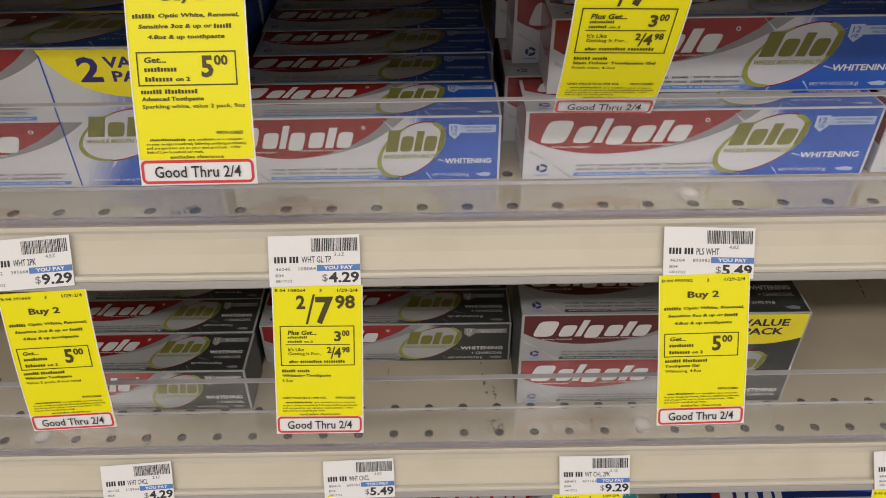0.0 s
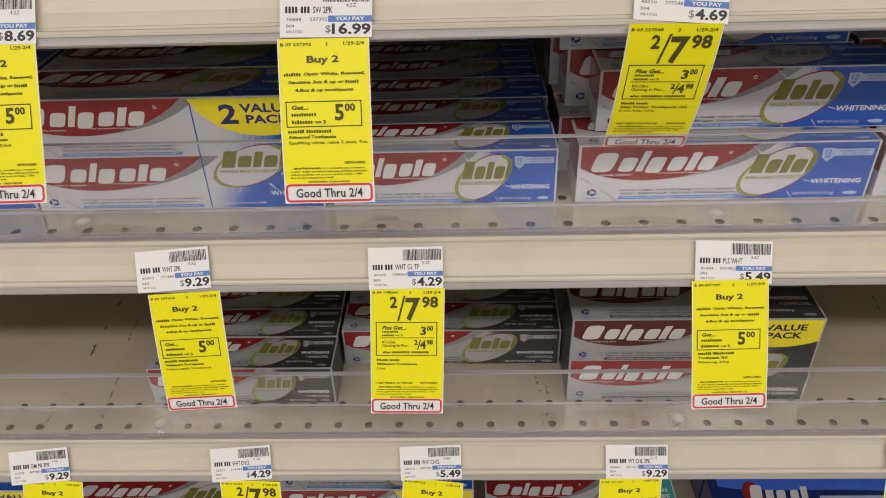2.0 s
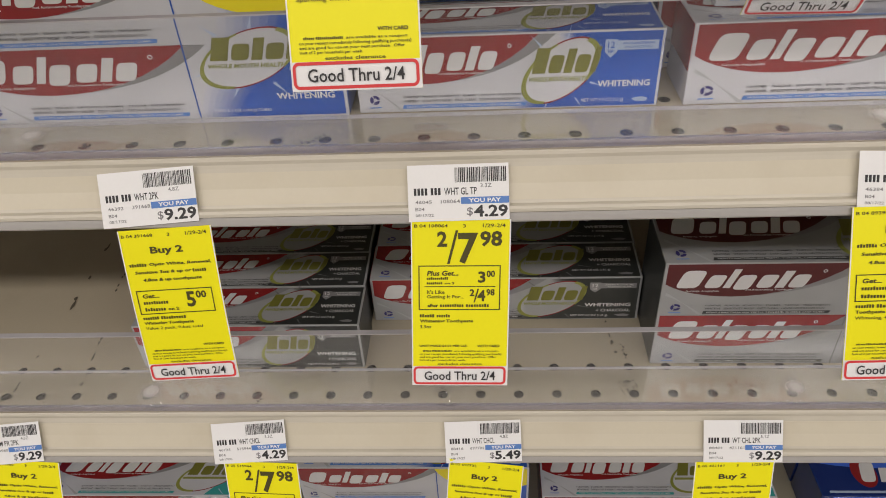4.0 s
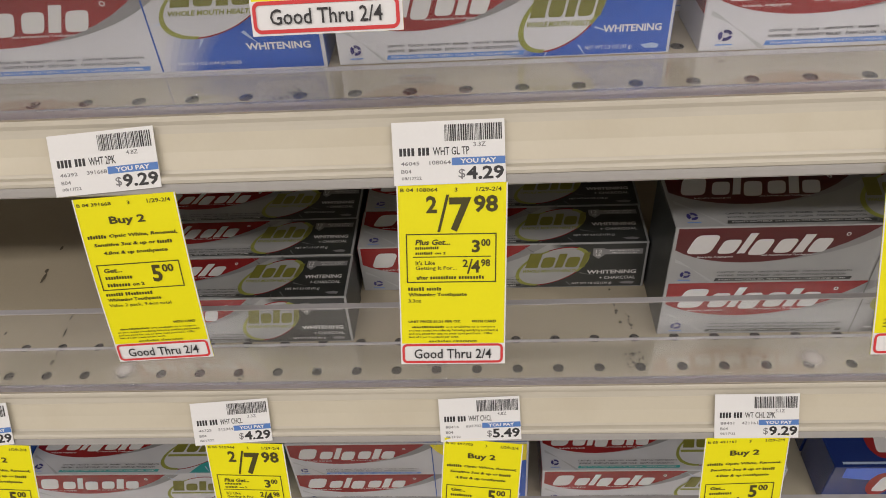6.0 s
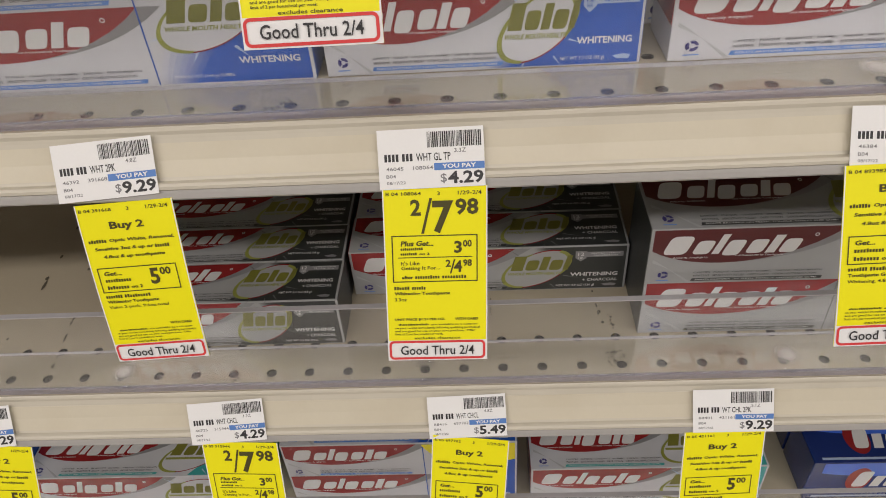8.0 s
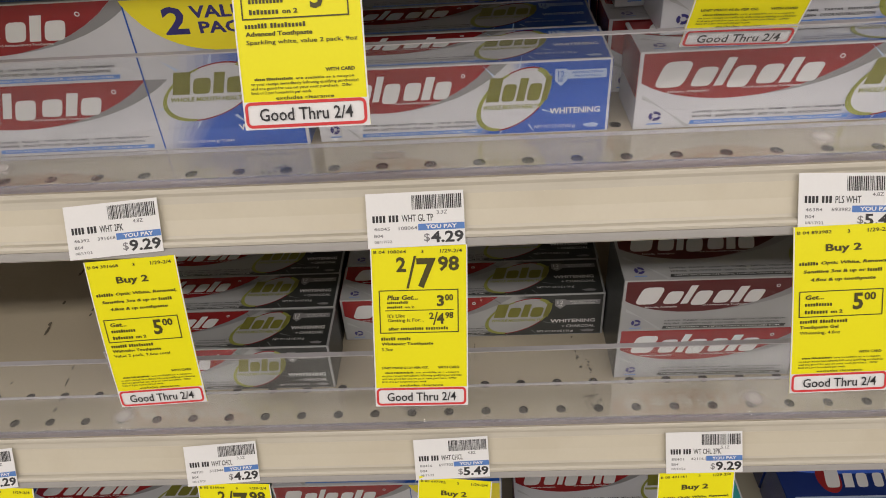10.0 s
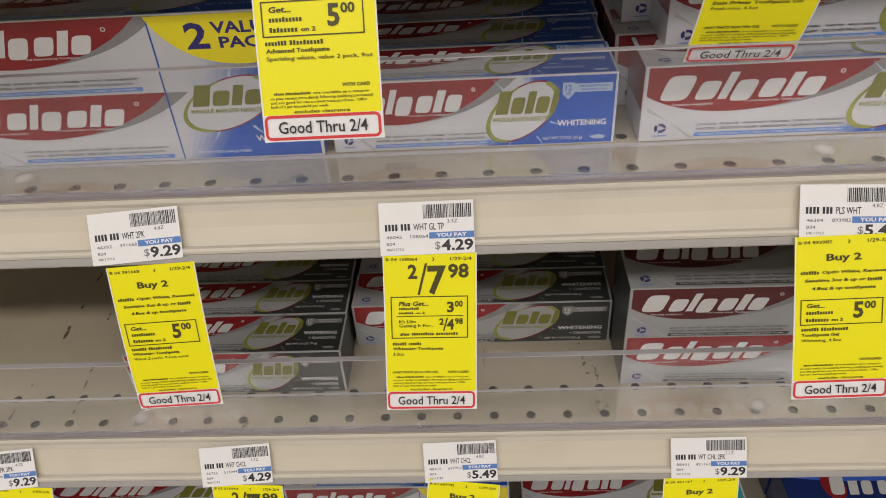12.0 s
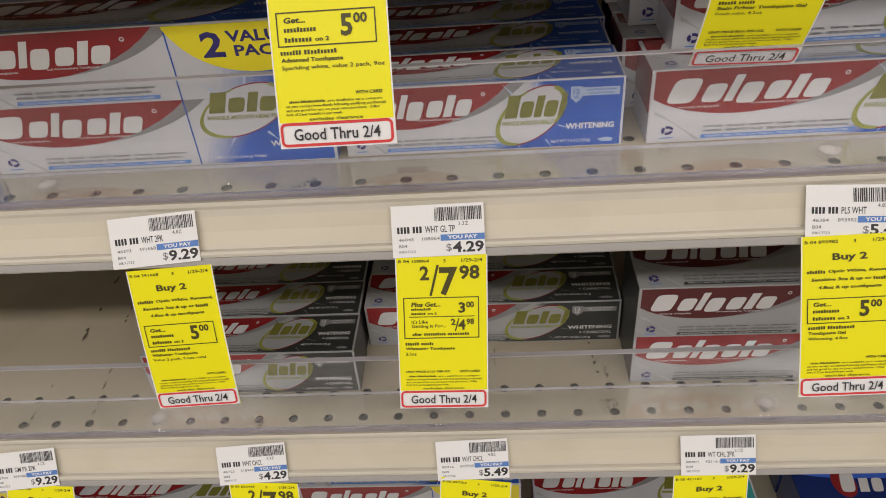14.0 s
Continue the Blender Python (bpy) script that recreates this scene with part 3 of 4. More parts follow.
# one layer of small cartons, row behind row
SB = (0.1575, 0.0420, 0.0432)
small_blue = carton("small white, red and blue whitening toothpaste carton", *SB, single_art(SB[0], SB[1], CARD_BLUE, CARD_PALE, True), single_art(SB[0], SB[2], CARD_BLUE, CARD_PALE, True, lid=True))
small_blue.matrix_basis = pose(-0.0285, 0.0430, Z4 + LIFT)
for k in range(1, 8):
    put(small_blue, -0.0285 + 0.0016 * math.sin(4 * k), 0.0430 + 0.0440 * k, Z4 + LIFT, 0.5 * math.sin(7 * k))

LB = (0.2015, 0.0442, 0.0415)
large_blue = carton("large white, red and blue whitening toothpaste carton", *LB, single_art(LB[0], LB[1], CARD_BLUE, CARD_PALE, True, weight="NET WT 4.8 OZ (136 g)"), single_art(LB[0], LB[2], CARD_BLUE, CARD_PALE, True, lid=True, weight="NET WT 4.8 OZ (136 g)"))
large_blue.matrix_basis = pose(0.1425, 0.0425, Z4 + LIFT, 0, 0, 0.3)
UP = LB[1] + 0.0006
put(large_blue, 0.1560, 0.0618, Z4 + LIFT + UP)
for x, y, level, turn in ((0.1345, 0.0890, 0, -0.3), (0.1400, 0.1060, 1, 0.4), (0.1330, 0.1010, 2, 0.7), (0.1350, 0.1330, 0, 0.5), (0.1325, 0.1490, 1, 0.0), (0.1340, 0.1450, 2, -0.4)):
    put(large_blue, x, y, Z4 + LIFT + UP * level, turn)
put(large_blue, 0.3495, 0.0450, Z4 + LIFT)
put(large_blue, 0.3500, 0.0890, Z4 + LIFT)

def orange_art(w, h):
    s = Print(w, h)
    s.area("orange_panel", CARD_ORANGE, [(0.005, 0.995)] + bezier((0.005, 0.34), (0.25, 0.22), (0.45, 0.50), (0.66, 0.995)), 1)
    s.marks("brand_mark", WHITE_INK, 0.05, 0.46, 0.55, 0.885, BRAND, 0.026, fill=0.84)
    s.bar("strip", CARD_BLUE, 0.15, 0.56, 0.05, 0.10, 2)
    s.area("colour_panel", CARD_ORANGE, [(0.995, 0.995), (0.80, 0.995), (0.74, 0.005), (0.995, 0.005)], 1)
    return s


orange = carton("orange and white toothpaste carton in the second layer", *LB, orange_art(LB[0], LB[1]), orange_art(LB[0], LB[2]), left=CARD_ORANGE, right=CARD_ORANGE)
orange.matrix_basis = pose(0.3620, 0.0700, Z4 + LIFT + UP)
put(orange, 0.3480, 0.1140, Z4 + LIFT + UP)
put(large_blue, 0.3500, 0.1320, Z4 + LIFT)

# ---- fifth shelf: charcoal cartons, row behind row ----
SC = (0.1580, 0.0395, 0.0388)
small_coal = carton("small red, grey and black charcoal toothpaste carton", *SC, single_art(SC[0], SC[1], CARD_COAL, CARD_MID, True, True), single_art(SC[0], SC[2], CARD_COAL, CARD_MID, True, True, lid=True), body=CARD_STEEL, right=CARD_COAL)
small_coal.matrix_basis = pose(-0.2060, 0.0410, Z5 + LIFT, 0, 0, -0.2)
for k in range(1, 6):
    put(small_coal, -0.2060 - 0.0006 * k, 0.0410 + 0.0393 * k, Z5 + LIFT, 0.5 * math.sin(3 * k))

LC = (0.194, 0.0402, 0.0398)
large_coal = carton("large red, grey and black charcoal toothpaste carton", *LC, single_art(LC[0], LC[1], CARD_COAL, CARD_MID, True, True, weight="NET WT 4.8 OZ (136 g)"), single_art(LC[0], LC[2], CARD_COAL, CARD_MID, True, True, lid=True, weight="NET WT 4.8 OZ (136 g)"), body=CARD_STEEL, right=CARD_COAL)
large_coal.matrix_basis = pose(-0.0460, 0.0862, Z5 + LIFT, 0, 0, -0.3)
for k in range(1, 5):
    put(large_coal, -0.0460 + 0.0010 * k, 0.0862 + 0.0405 * k, Z5 + LIFT, 0.4 * math.sin(5 * k))

VC = (0.198, 0.0875, 0.054)
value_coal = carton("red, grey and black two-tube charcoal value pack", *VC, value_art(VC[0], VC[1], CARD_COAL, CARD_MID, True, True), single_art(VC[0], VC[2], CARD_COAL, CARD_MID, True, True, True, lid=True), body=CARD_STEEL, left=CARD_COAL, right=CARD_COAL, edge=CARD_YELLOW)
value_coal.matrix_basis = pose(0.1490, 0.0420, Z5 + LIFT, 0, 0, -0.5)

# ---- sixth shelf, seen from above behind its tags ----
LT = (0.190, 0.0455, 0.042)
fresh_teal = carton("white, red and teal fresh stripe toothpaste carton", *LT, teal_art(LT[0], LT[1], True), teal_art(LT[0], LT[2], True), right=CARD_TEAL)
fresh_teal.matrix_basis = pose(0.0810, 0.0400, Z6 + LIFT)
put(fresh_teal, 0.0815, 0.0840, Z6 + LIFT)
for y in (0.0390, 0.0830):
    copy_thing(fresh_teal, pose(-0.3450, y, Z6 + LIFT) @ Matrix.Diagonal((1.06, 1, 1.03, 1)))
copy_thing(value_blue, pose(-0.1190, 0.0400, Z6 + LIFT) @ Matrix.Diagonal((0.915, 1, 1, 1)))
put(value_blue, -0.5520, 0.0400, Z6 + LIFT)
NV = (0.200, 0.048, 0.044)
navy = carton("glossy navy blue toothpaste carton with white mark", *NV, navy_art(NV[0], NV[1]), navy_art(NV[0], NV[2]), body=CARD_NAVY, left=CARD_NAVY, right=CARD_NAVY)
navy.matrix_basis = pose(0.3060, 0.0400, Z6 + LIFT)
put(navy, 0.3060, 0.0860, Z6 + LIFT)
put(navy, 0.5080, 0.0400, Z6 + LIFT)


# ---- price labels on the channels ----
def barcode(s, u0, u1, v0, v1, seed):
    rnd = random.Random(seed)
    u = u0
    while u < u1 - 0.012:
        w = rnd.choice((0.005, 0.005, 0.008, 0.011, 0.014))
        s.bar("barcode", INK, u, min(u + w, u1), v0, v1, 1)
        u += w + rnd.choice((0.005, 0.006, 0.009))


def price_label(level, x, s0, turn, name, size, number, stock, price, seed, w=0.0497, h=0.0277):
    s = Print(w, h)
    barcode(s, 0.47, 0.98, 0.68, 0.94, seed)
    for i in range(7):
        u = 0.06 + 0.036 * i + (0.024 if i > 3 else 0)
        s.bar("maker_print", INK, u, u + 0.025, 0.465, 0.59, 1)
    s.words("name_print", INK, name, 0.36, 0.36 + 0.036 * len(name), 0.46, 0.59, 1)
    s.words("size_print", GREY_INK, size, 0.72, 0.83, 0.58, 0.65, 1)
    s.bar("blue_strip", BLUE_INK, 0.525, 0.998, 0.295, 0.415, 1)
    s.words("pay_print", PAPER, "YOU PAY", 0.60, 0.92, 0.32, 0.395, 2, True)
    s.words("stock_print", GREY_INK, number, 0.07, 0.235, 0.315, 0.375, 1)
    s.words("stock_print", INK, stock, 0.325, 0.515, 0.315, 0.38, 1)
    s.words("stock_print", GREY_INK, "B04", 0.07, 0.16, 0.19, 0.25, 1)
    s.words("stock_print", INK, "08/17/22", 0.07, 0.25, 0.085, 0.135, 1)
    wide = 0.335 if len(price) < 5 else 0.42
    s.words("currency_print", GREY_INK, "$", 0.915 - wide, 0.975 - wide, 0.07, 0.235, 1)
    s.words("price_print", INK, price, 0.985 - wide, 0.985, 0.055, 0.27, 1, True)
    root = new("price_label")
    tagged(root, "white paper shelf price label in the cream channel", "price label", "price labels")
    top = Vector((x, 0, SURFACE[level])) + RAIL_TOP + RAIL_DOWN * s0 + RAIL_OUT * 0.0038
    right = Vector((1, 0, 0))
    root.matrix_basis = Matrix.Translation(top) @ Matrix((right, -RAIL_DOWN, RAIL_OUT)).transposed().to_4x4() @ pose(0, 0, 0, 0, 0, turn)
    sheet = bmesh.new()
    box(sheet, 0, w, -h, 0, -0.0003, 0.0)
    part("paper", sheet, PAPER, root)
    store = {}
    s.lay(lambda u, v, k: (u, v - h, k), store)
    ink_parts(store, root)
    return root


price_label("fourth", -0.1572, 0.0036, 4.0, "WHT 2PK", "4.8Z", "46392", "391668", "9.29", 1)
price_label("fourth", -0.0001, 0.0028, 0.6, "WHT GL TP", "3.3Z", "46045", "108064", "4.29", 2)
price_label("fourth", 0.2158, 0.0006, -1.8, "PLS WHT", "4.8Z", "46384", "893982", "5.49", 3)
price_label("fifth", -0.1474, 0.0040, 3.6, "WHT CHCL", "3.3Z", "46725", "515944", "4.29", 4)
price_label("fifth", 0.0088, 0.0030, 1.8, "WHT CHCL", "4.8Z", "88416", "697702", "5.49", 5)
price_label("fifth", 0.1757, 0.0022, 0.0, "WT CHL 2PK", "5.1Z", "88401", "421161", "9.29", 6)
price_label("fifth", 0.3982, 0.0026, 3.0, "FR WHT", "4.8Z", "88419", "697714", "5.49", 7)
price_label("fifth", -0.3160, 0.0060, 5.0, "GM PR 2PK", "4.5Z", "46398", "389980", "9.29", 8)
price_label("third", -0.0327, 0.0018, -1.0, "SW 2PK", "4.5Z", "76888", "237392", "16.99", 9)
price_label("third", 0.1572, -0.0035, -4.5, "SW WHT", "4.2Z", "45830", "237548", "4.69", 10)
price_label("third", -0.2160, 0.0022, 0.0, "SW SPK", "4.2Z", "45831", "237550", "8.69", 11)

# ---- yellow sale tags hanging from the channels ----
TAG_W, TAG_H = 0.0497, 0.0885


def tag_foot(s, words):
    """The white panel with its red frame at the bottom."""
    s.bar("white_panel", PAPER, 0.0, 1.0, 0.0, 0.122, 1)
    outer, inner = [], []
    for cu, cv, a0 in ((0.93, 0.093, 0), (0.065, 0.093, 90), (0.065, 0.035, 180), (0.93, 0.035, 270)):
        for i in range(7):
            a = radians(a0 + 15 * i)
            outer.append((cu + 0.05 * math.cos(a), cv + 0.028 * math.sin(a)))
            inner.append((cu + 0.027 * math.cos(a), cv + 0.0145 * math.sin(a)))
    s.band("red_frame", RED_INK, inner + inner[:1], outer + outer[:1], 2)
    s.words("date_print", INK, "Good Thru 2/4", 0.13, 0.87, 0.036, 0.092, 3)
    s.words("fine_print", OLIVE_INK, "excludes clearance", 0.27, 0.73, 0.128, 0.143, 1)
    s.blocks("fine_print", OLIVE_INK, 0.115, 0.20, 0.212, 0.221, 1)
    s.blocks("fine_print", OLIVE_INK, 0.21, 0.42, 0.212, 0.221, 1)
    s.words("fine_print", OLIVE_INK, "are available as a coupon", 0.44, 0.90, 0.208, 0.223, 1)
    s.words("fine_print", OLIVE_INK, "on your receipt immediately following qualifying purchase(s)", 0.08, 0.93, 0.188, 0.204, 1)
    s.words("fine_print", OLIVE_INK, "and are good for use on your next purchase.  Offer", 0.08, 0.88, 0.169, 0.185, 1)
    s.words("fine_print", OLIVE_INK, "limit of 2 per household per week.", 0.08, 0.56, 0.150, 0.166, 1)
    s.words("fine_print", OLIVE_INK, "WITH CARD", 0.68, 0.91, 0.240, 0.256, 1, True)


def frame_line(s, u0, u1, v0, v1, t=0.006):
    k = TAG_W and TAG_H / TAG_W
    s.band("black_frame", OLIVE_INK, [(u0, v0), (u1, v0), (u1, v1), (u0, v1), (u0, v0)], [(u0 - t * k, v0 - t), (u1 + t * k, v0 - t), (u1 + t * k, v1 + t), (u0 - t * k, v1 + t), (u0 - t * k, v0 - t)], 1)


def top_line(s, stock):
    s.words("fine_print", OLIVE_INK, stock, 0.035, 0.37, 0.957, 0.976, 1)
    s.words("fine_print", OLIVE_INK, "3", 0.525, 0.55, 0.955, 0.975, 1)
    s.words("fine_print", OLIVE_INK, "1/29-2/4", 0.72, 0.945, 0.955, 0.977, 1)


def deal_tag(stock, lines, unit):
    """Two for 7.98."""
    s = Print(TAG_W, TAG_H)
    top_line(s, stock)
    s.words("large_print", OLIVE_INK, "2", 0.265, 0.365, 0.845, 0.935, 1, True)
    s.bar("large_print", OLIVE_INK, 0.365, 0.39, 0.745, 0.94, 1, 0.085)
    s.words("large_print", OLIVE_INK, "7", 0.475, 0.675, 0.745, 0.925, 1, True)
    s.words("large_print", OLIVE_INK, "98", 0.695, 0.915, 0.845, 0.935, 1, True)
    frame_line(s, 0.085, 0.895, 0.475, 0.73)
    s.bar("black_frame", OLIVE_INK, 0.135, 0.855, 0.608, 0.613, 1)
    s.words("bold_print", OLIVE_INK, "Plus Get...", 0.16, 0.48, 0.675, 0.705, 1, True, 0.01)
    s.blocks("bold_print", OLIVE_INK, 0.16, 0.38, 0.652, 0.664, 1)
    s.blocks("bold_print", OLIVE_INK, 0.16, 0.32, 0.624, 0.636, 1)
    s.words("bold_print", OLIVE_INK, "on 2", 0.34, 0.44, 0.624, 0.638, 1, True)
    s.words("large_print", OLIVE_INK, "3", 0.68, 0.755, 0.632, 0.70, 1, True)
    s.words("large_print", OLIVE_INK, "00", 0.765, 0.85, 0.665, 0.705, 1, True)
    s.words("plain_print", OLIVE_INK, "It's Like", 0.16, 0.34, 0.567, 0.59, 1)
    s.words("plain_print", OLIVE_INK, "Getting It For...", 0.16, 0.54, 0.534, 0.56, 1)
    s.words("large_print", OLIVE_INK, "2", 0.595, 0.645, 0.553, 0.595, 1, True)
    s.bar("large_print", OLIVE_INK, 0.635, 0.65, 0.515, 0.597, 1, 0.04)
    s.words("large_print", OLIVE_INK, "4", 0.675, 0.755, 0.522, 0.59, 1, True)
    s.words("large_print", OLIVE_INK, "98", 0.765, 0.85, 0.555, 0.595, 1, True)
    s.words("bold_print", OLIVE_INK, "after", 0.165, 0.275, 0.487, 0.507, 1, True)
    s.blocks("bold_print", OLIVE_INK, 0.295, 0.54, 0.488, 0.503, 1)
    s.blocks("bold_print", OLIVE_INK, 0.56, 0.80, 0.488, 0.503, 1)
    s.blocks("bold_print", OLIVE_INK, 0.085, 0.24, 0.425, 0.44, 1)
    s.blocks("bold_print", OLIVE_INK, 0.26, 0.40, 0.425, 0.44, 1)
    s.words("bold_print", OLIVE_INK, lines[0], 0.085, 0.085 + 0.0275 * len(lines[0]), 0.388, 0.412, 1, True)
    s.words("plain_print", OLIVE_INK, lines[1], 0.085, 0.085 + 0.024 * len(lines[1]), 0.358, 0.378, 1)
    s.words("fine_print", OLIVE_INK, unit, 0.08, 0.58, 0.240, 0.256, 1, True)
    tag_foot(s, lines)
    return s


def buy_tag(stock, lines):
    """Buy two, get five."""
    s = Print(TAG_W, TAG_H)
    top_line(s, stock)
    s.words("bold_print", OLIVE_INK, "Buy 2", 0.315, 0.665, 0.842, 0.897, 1, True)
    s.blocks("bold_print", OLIVE_INK, 0.06, 0.25, 0.777, 0.793, 1)
    s.words("bold_print", OLIVE_INK, "Optic White, Renewal,", 0.27, 0.94, 0.774, 0.798, 1, True, 0.008)
    s.words("bold_print", OLIVE_INK, "Sensitive 3oz & up or", 0.10, 0.71, 0.725, 0.75, 1, True, 0.008)
    s.blocks("bold_print", OLIVE_INK, 0.73, 0.88, 0.728, 0.744, 1)
    s.words("bold_print", OLIVE_INK, "4.8oz & up toothpaste", 0.17, 0.81, 0.677, 0.702, 1, True, 0.008)
    frame_line(s, 0.075, 0.885, 0.475, 0.62)
    s.words("bold_print", OLIVE_INK, "Get...", 0.125, 0.31, 0.575, 0.602, 1, True, 0.006)
    s.blocks("bold_print", OLIVE_INK, 0.125, 0.40, 0.535, 0.552, 1)
    s.blocks("bold_print", OLIVE_INK, 0.125, 0.36, 0.49, 0.507, 1)
    s.words("bold_print", OLIVE_INK, "on 2", 0.38, 0.50, 0.49, 0.51, 1, True)
    s.words("large_print", OLIVE_INK, "5", 0.60, 0.70, 0.505, 0.605, 1, True)
    s.words("large_print", OLIVE_INK, "00", 0.71, 0.825, 0.56, 0.607, 1, True)
    s.blocks("bold_print", OLIVE_INK, 0.08, 0.26, 0.433, 0.449, 1)
    s.blocks("bold_print", OLIVE_INK, 0.28, 0.56, 0.433, 0.449, 1)
    s.words("bold_print", OLIVE_INK, lines[0], 0.08, 0.08 + 0.0275 * len(lines[0]), 0.394, 0.419, 1, True)
    s.words("plain_print", OLIVE_INK, lines[1], 0.08, 0.08 + 0.0255 * len(lines[1]), 0.360, 0.384, 1)
    tag_foot(s, lines)
    return s


def sale_tag(art, tl, tr, bl, curl, label):
    """A tag hung by its top edge; curl: how far its middle bulges towards the aisle."""
    tl, tr, bl = Vector(tl), Vector(tr), Vector(bl)
    right = (tr - tl).normalized()
    down = (bl - tl)
    height = down.length
    down = (down - right * down.dot(right) * 0.0).normalized()
    out = down.cross(right).normalized()
    if out.y > 0:
        out = -out
    root = new("sale_tag")
    tagged(root, label, "sale tag", "yellow sale tags")
    root.location = tl
    k = height / TAG_H

    def place(u, v, n):
        t = 1 - v / TAG_H
        q = right * u + down * (height * t) + out * (3 * n + 4 * curl * t * (1 - t))
        return tuple(q)

    sheet = bmesh.new()
    rows = 12
    grid = [[[sheet.verts.new(place(u, TAG_H * (1 - i / rows), n)) for u in (0, TAG_W)] for i in range(rows + 1)] for n in (0.0, -0.0001)]
    for i in range(rows):
        f, b = grid
        sheet.faces.new((f[i][0], f[i + 1][0], f[i + 1][1], f[i][1]))
        sheet.faces.new((b[i][1], b[i + 1][1], b[i + 1][0], b[i][0]))
        sheet.faces.new((f[i][0], b[i][0], b[i + 1][0], f[i + 1][0]))
        sheet.faces.new((f[i][1], f[i + 1][1], b[i + 1][1], b[i][1]))
    sheet.faces.new((grid[0][0][0], grid[0][0][1], grid[1][0][1], grid[1][0][0]))
    sheet.faces.new((grid[0][rows][0], grid[1][rows][0], grid[1][rows][1], grid[0][rows][1]))
    bmesh.ops.recalc_face_normals(sheet, faces=sheet.faces)
    part("paper", sheet, YELLOW, root)
    rim = Print(TAG_W, TAG_H)
    for u0, u1 in ((0.0, 0.012), (0.988, 1.0)):
        for i in range(8):
            rim.bar(f"white_rim#{u0}", PAPER, u0, u1, i / 8, (i + 1) / 8, 0.6)
    store = {}
    rim.lay(place, store)
    art.lay(place, store)
    ink_parts(store, root)
    return root


BUY = "yellow buy two paper sale tag under the channel"
DEAL = "yellow two for 7.98 paper sale tag under the channel"
LIP = -0.0195
sale_tag(buy_tag("B 04 391668", ("Whitening Toothpaste", "Value 2 pack, 9.6oz total")), (-0.1500, LIP, 1.1765), (-0.1003, LIP, 1.1795), (-0.1479, -0.0438, 1.0913), 0.0014, BUY)
sale_tag(deal_tag("B 04 108064", ("Whitening Toothpaste", "3.3oz"), "UNIT PRICE $1.21 PER OZ."), (0.0010, LIP, 1.1803), (0.0505, LIP, 1.1797), (-0.0018, -0.0548, 1.0990), 0.0, DEAL)
sale_tag(buy_tag("B 04 893982", ("Toothpaste Gel", "Whitening, 4.8oz")), (0.2127, LIP, 1.1828), (0.2620, LIP, 1.1838), (0.2155, -0.0567, 1.1029), 0.0010, BUY)
sale_tag(buy_tag("B 03 237392", ("Advanced Toothpaste", "Sparkling white, value 2 pack, 9oz")), (-0.0350, LIP, 1.3490), (0.0150, LIP, 1.3493), (-0.0344, -0.0590, 1.2698), 0.0016, BUY)
sale_tag(deal_tag("B 03 237548", ("Stain Fighter Toothpaste Gel", "Fresh mint, 4.2oz"), "UNIT PRICE 95.0c PER OZ."), (0.1522, -0.0225, 1.3540), (0.2028, -0.0225, 1.3530), (0.1510, 0.0088, 1.2685), 0.0045, DEAL)
sale_tag(buy_tag("B 03 237550", ("Advanced Toothpaste", "Sparkling white, 3.2oz")), (-0.2165, LIP, 1.3500), (-0.1668, LIP, 1.3510), (-0.2195, -0.0560, 1.2700), 0.0, BUY)
sale_tag(deal_tag("B 05 515944", ("Whitening Toothpaste", "3.3oz"), "UNIT PRICE $1.21 PER OZ."), (-0.1400, LIP, 0.9840), (-0.0905, LIP, 0.9812), (-0.1370, -0.0540, 0.9030), 0.0, DEAL)
sale_tag(buy_tag("B 05 697702", ("Whitening Toothpaste", "Charcoal, 4.8oz")), (0.0115, LIP, 0.9865), (0.0605, LIP, 0.9785), (0.0040, -0.0540, 0.9050), 0.0, BUY)
sale_tag(buy_tag("B 05 421161", ("Whitening + Charcoal Toothpaste", "Value 2 pack, 10.2oz")), (0.1710, LIP, 0.9832), (0.2203, LIP, 0.9860), (0.1680, -0.0540, 0.9030), 0.0, BUY)
sale_tag(deal_tag("B 05 697714", ("Whitening Toothpaste", "4.8oz"), "UNIT PRICE $0.83 PER OZ."), (0.3990, LIP, 0.9830), (0.4487, LIP, 0.9815), (0.3970, -0.0540, 0.9020), 0.0, DEAL)
sale_tag(buy_tag("B 05 389980", ("Whitening Toothpaste", "Value 2 pack, 9oz")), (-0.3047, LIP, 0.9860), (-0.2552, LIP, 0.9820), (-0.3100, -0.0540, 0.9030), 0.0, BUY)


# ---- pads, studs and scuffs on the shelf fronts ----
def dome(name, level, x, y, r, high, mat, label, category):
    bm = bmesh.new()
    bmesh.ops.create_uvsphere(bm, u_segments=24, v_segments=12, radius=1.0, matrix=Matrix.Diagonal((r, r, high, 1)))
    bmesh.ops.bisect_plane(bm, geom=bm.verts[:] + bm.edges[:] + bm.faces[:], plane_co=(0, 0, 0), plane_no=(0, 0, -1), clear_outer=True)
    ob = part(name, bm, mat, None, smooth=True)
    ob.location = (x, y, SURFACE[level] + 0.003)
    return tagged(ob, label, category, name + "s of the fence feet")


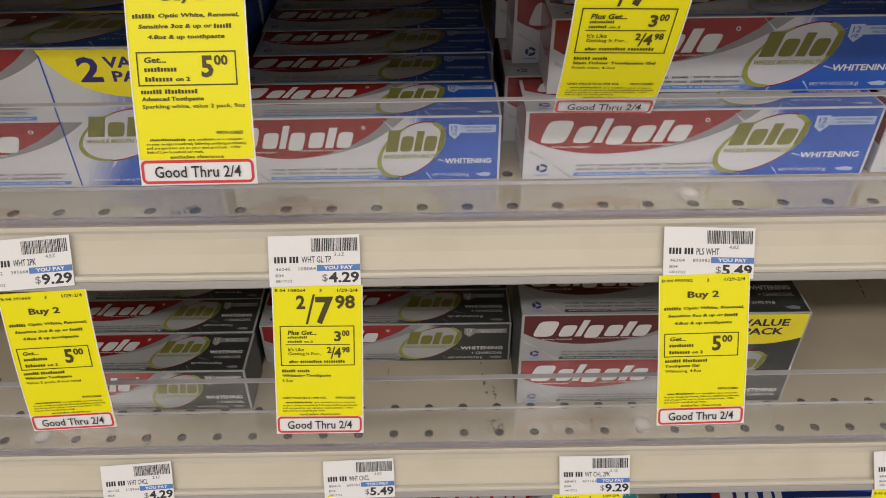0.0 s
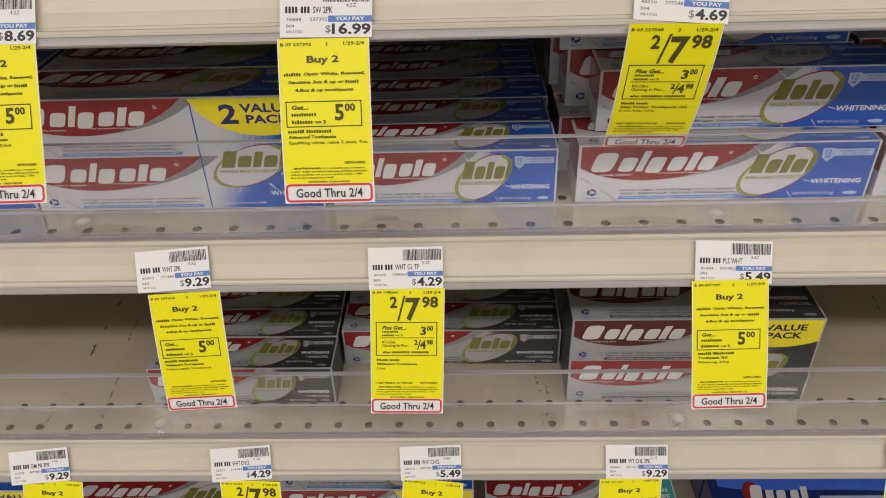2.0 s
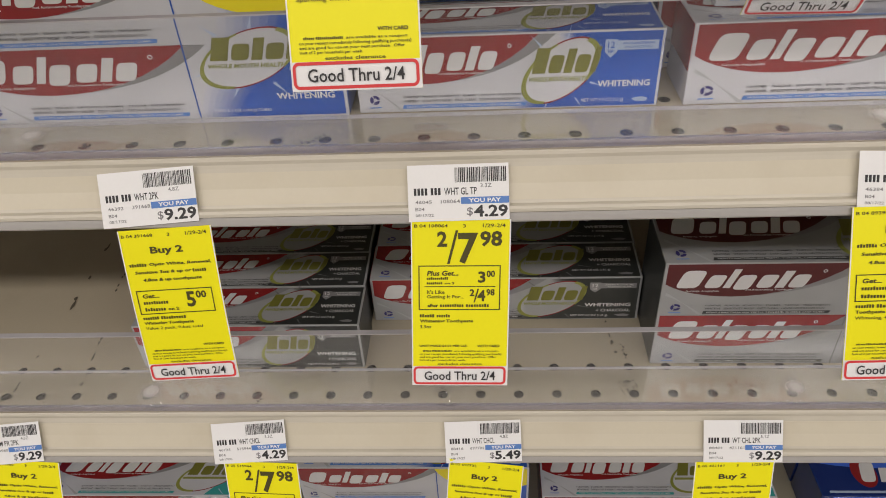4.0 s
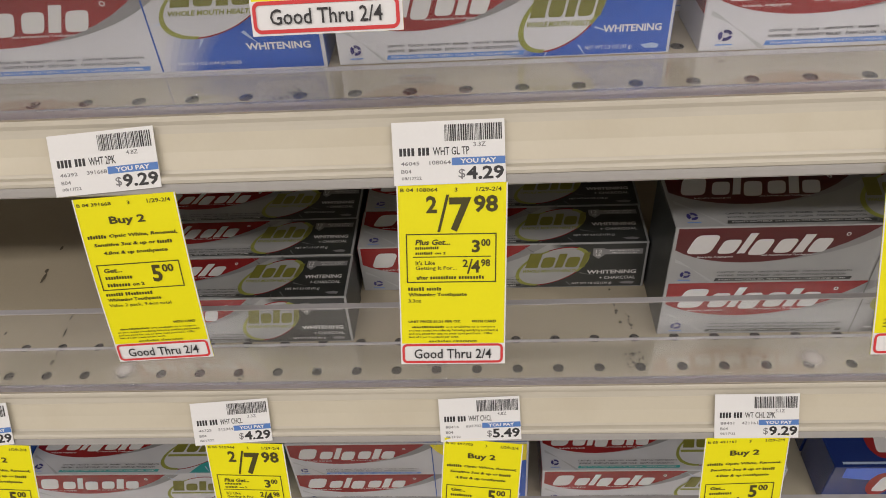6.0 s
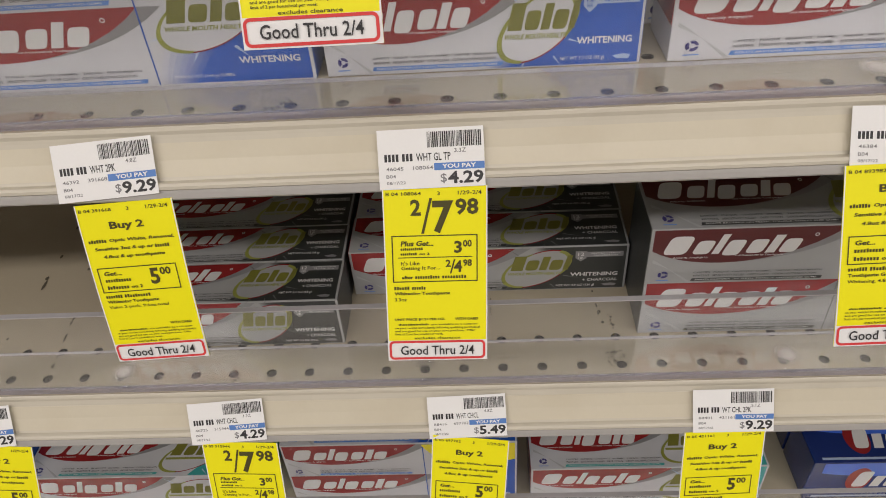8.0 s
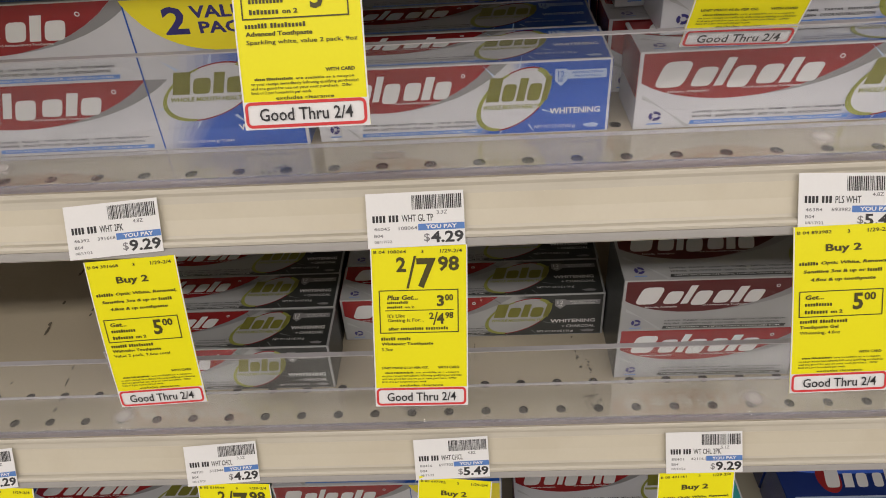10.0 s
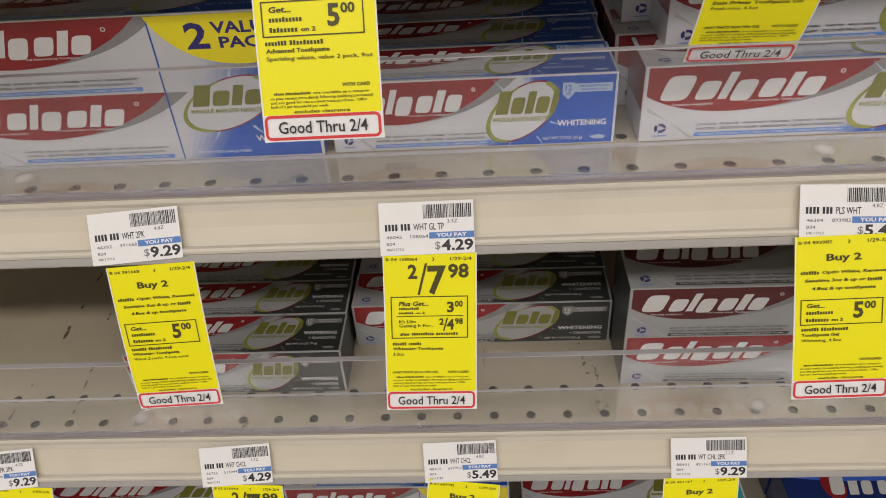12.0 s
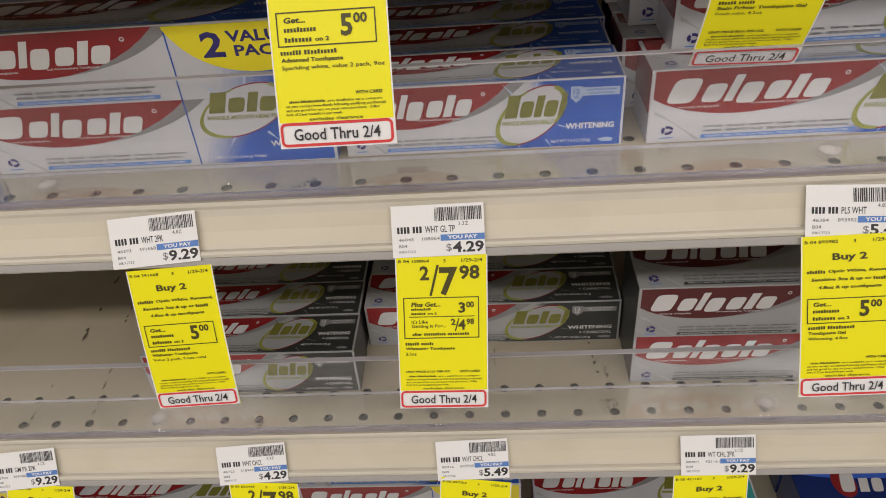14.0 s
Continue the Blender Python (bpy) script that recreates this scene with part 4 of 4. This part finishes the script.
PAD = material("milky_adhesive_pad", (0.70, 0.66, 0.64), 0.25, grain=0.08, grain_scale=120)
nodes, links = PAD.node_tree.nodes, PAD.node_tree.links
spot, fade, where = nodes.new("ShaderNodeTexGradient"), nodes.new("ShaderNodeMapRange"), nodes.new("ShaderNodeMapping")
spot.gradient_type = "SPHERICAL"
where.inputs["Scale"].default_value = (102, 102, 102)
links.new(nodes.new("ShaderNodeTexCoord").outputs["Object"], where.inputs["Vector"])
links.new(where.outputs["Vector"], spot.inputs["Vector"])
links.new(spot.outputs["Fac"], fade.inputs["Value"])
fade.inputs["From Max"].default_value, fade.inputs["To Max"].default_value = 0.75, 0.6
links.new(fade.outputs["Result"], nodes["Principled BSDF"].inputs["Alpha"])
for level, x, y in (("fourth", 0.235, 0.021), ("fourth", -0.201, 0.022), ("fifth", 0.238, 0.0175), ("fifth", -0.193, 0.0165)):
    dome("adhesive_pad", level, x, y, 0.0095, 0.0010, PAD, "milky white adhesive pad under the acrylic foot", "adhesive pad")
def tab(level, x, y, w, d):
    """A clear rounded plate of plastic pressed on to the shelf front."""
    bm = bmesh.new()
    box(bm, -w / 2, w / 2, -d / 2, d / 2, 0, 0.0014, 0.0006)
    ob = part("fence_clip", bm, CLIP)
    ob.location = (x, y, SURFACE[level] + 0.003)
    return tagged(ob, "small clear plastic clip on the shelf front", "clip", "clips of the fences")


CLIP = clear_plastic("clip_plastic", (0.96, 0.96, 0.97), 0.06, False)
dome("plastic_stud", "fourth", -0.092, 0.017, 0.0036, 0.0014, CLIP, "small clear plastic stud in a shelf hole", "stud")
dome("plastic_stud", "fifth", -0.145, 0.018, 0.0036, 0.0014, CLIP, "small clear plastic stud in a shelf hole", "stud")
tab("fourth", 0.011, 0.020, 0.017, 0.0055)
tab("fifth", 0.008, 0.0165, 0.012, 0.0045)
for level, x in (("fourth", 0.232), ("fourth", 0.013), ("fifth", -0.186), ("fifth", 0.011), ("fifth", 0.234)):
    tab(level, x, 0.0026, 0.012, 0.0036)


def smear(parent_level, points, width, mat, seed, n=9):
    """A ragged streak of dirt along a line on a shelf."""
    rnd = random.Random(seed)
    bm = bmesh.new()
    a, b = Vector((*points[0], 0)), Vector((*points[1], 0))
    along = b - a
    side = Vector((-along.y, along.x, 0)).normalized()
    patch = width > 0.008
    for i in range(34 if patch else n):
        if patch:
            c = a + along * rnd.random() + side * rnd.uniform(-0.5, 0.5) * width
            r = rnd.uniform(0.0003, 0.0011)
            bm.faces.new([bm.verts.new(c + Vector((math.cos(k) * r * rnd.uniform(0.5, 1.4), math.sin(k) * r * rnd.uniform(0.5, 1.4), 0))) for k in range(6)])
            continue
        if rnd.random() < 0.25:
            continue
        c = a + along * ((i + rnd.random()) / n) + side * rnd.uniform(-0.3, 0.3) * width
        half = along.normalized() * along.length / n * rnd.uniform(0.25, 0.7)
        w = side * width * rnd.uniform(0.2, 0.6)
        ring = []
        for k in range(7):
            t = 2 * math.pi * k / 7
            ring.append(bm.verts.new(c + half * math.cos(t) * rnd.uniform(0.6, 1.2) + w * math.sin(t) * rnd.uniform(0.6, 1.2)))
        bm.faces.new(ring)
    for v in bm.verts:
        v.co.z = SURFACE[parent_level] + 0.0004
    ob = part("scuff", bm, mat)
    return tagged(ob, "dark ragged scuff of dirt on the beige shelf", "scuff", "scuffs on the shelves", "stuff")


for i, (level, a, b, w, mat) in enumerate((
        ("fifth", (-0.294, 0.010), (-0.292, 0.060), 0.0022, SCUFF), ("fifth", (-0.291, 0.105), (-0.293, 0.19), 0.0030, SCUFF), ("fifth", (-0.246, 0.006), (-0.252, 0.075), 0.0022, SCUFF),
        ("fifth", (-0.262, 0.12), (-0.264, 0.16), 0.0018, SCUFF), ("fifth", (0.1240, 0.084), (0.1275, 0.052), 0.0030, SCUFF), ("fifth", (0.133, 0.061), (0.134, 0.047), 0.0026, SCUFF), ("fifth", (0.052, 0.078), (0.052, 0.062), 0.0014, SCUFF),
        ("fifth", (0.126, 0.020), (0.138, 0.022), 0.0120, SCUFF), ("fifth", (0.199, 0.018), (0.209, 0.026), 0.0120, RUST), ("fifth", (0.466, 0.152), (0.470, 0.178), 0.0022, SCUFF),
        ("fifth", (-0.118, 0.008), (-0.113, 0.015), 0.0030, SCUFF), ("fourth", (-0.056, 0.011), (-0.044, 0.020), 0.0050, SCUFF), ("fourth", (-0.176, 0.015), (-0.160, 0.019), 0.0040, RUST),
        ("fourth", (-0.150, 0.016), (-0.140, 0.021), 0.0034, RUST), ("fourth", (0.054, 0.030), (0.054, 0.042), 0.0014, SCUFF), ("fourth", (0.196, 0.024), (0.203, 0.035), 0.0014, SCUFF),
        ("fourth", (-0.215, 0.013), (-0.205, 0.018), 0.0040, RUST))):
    smear(level, (a, b), w, mat, 40 + i)
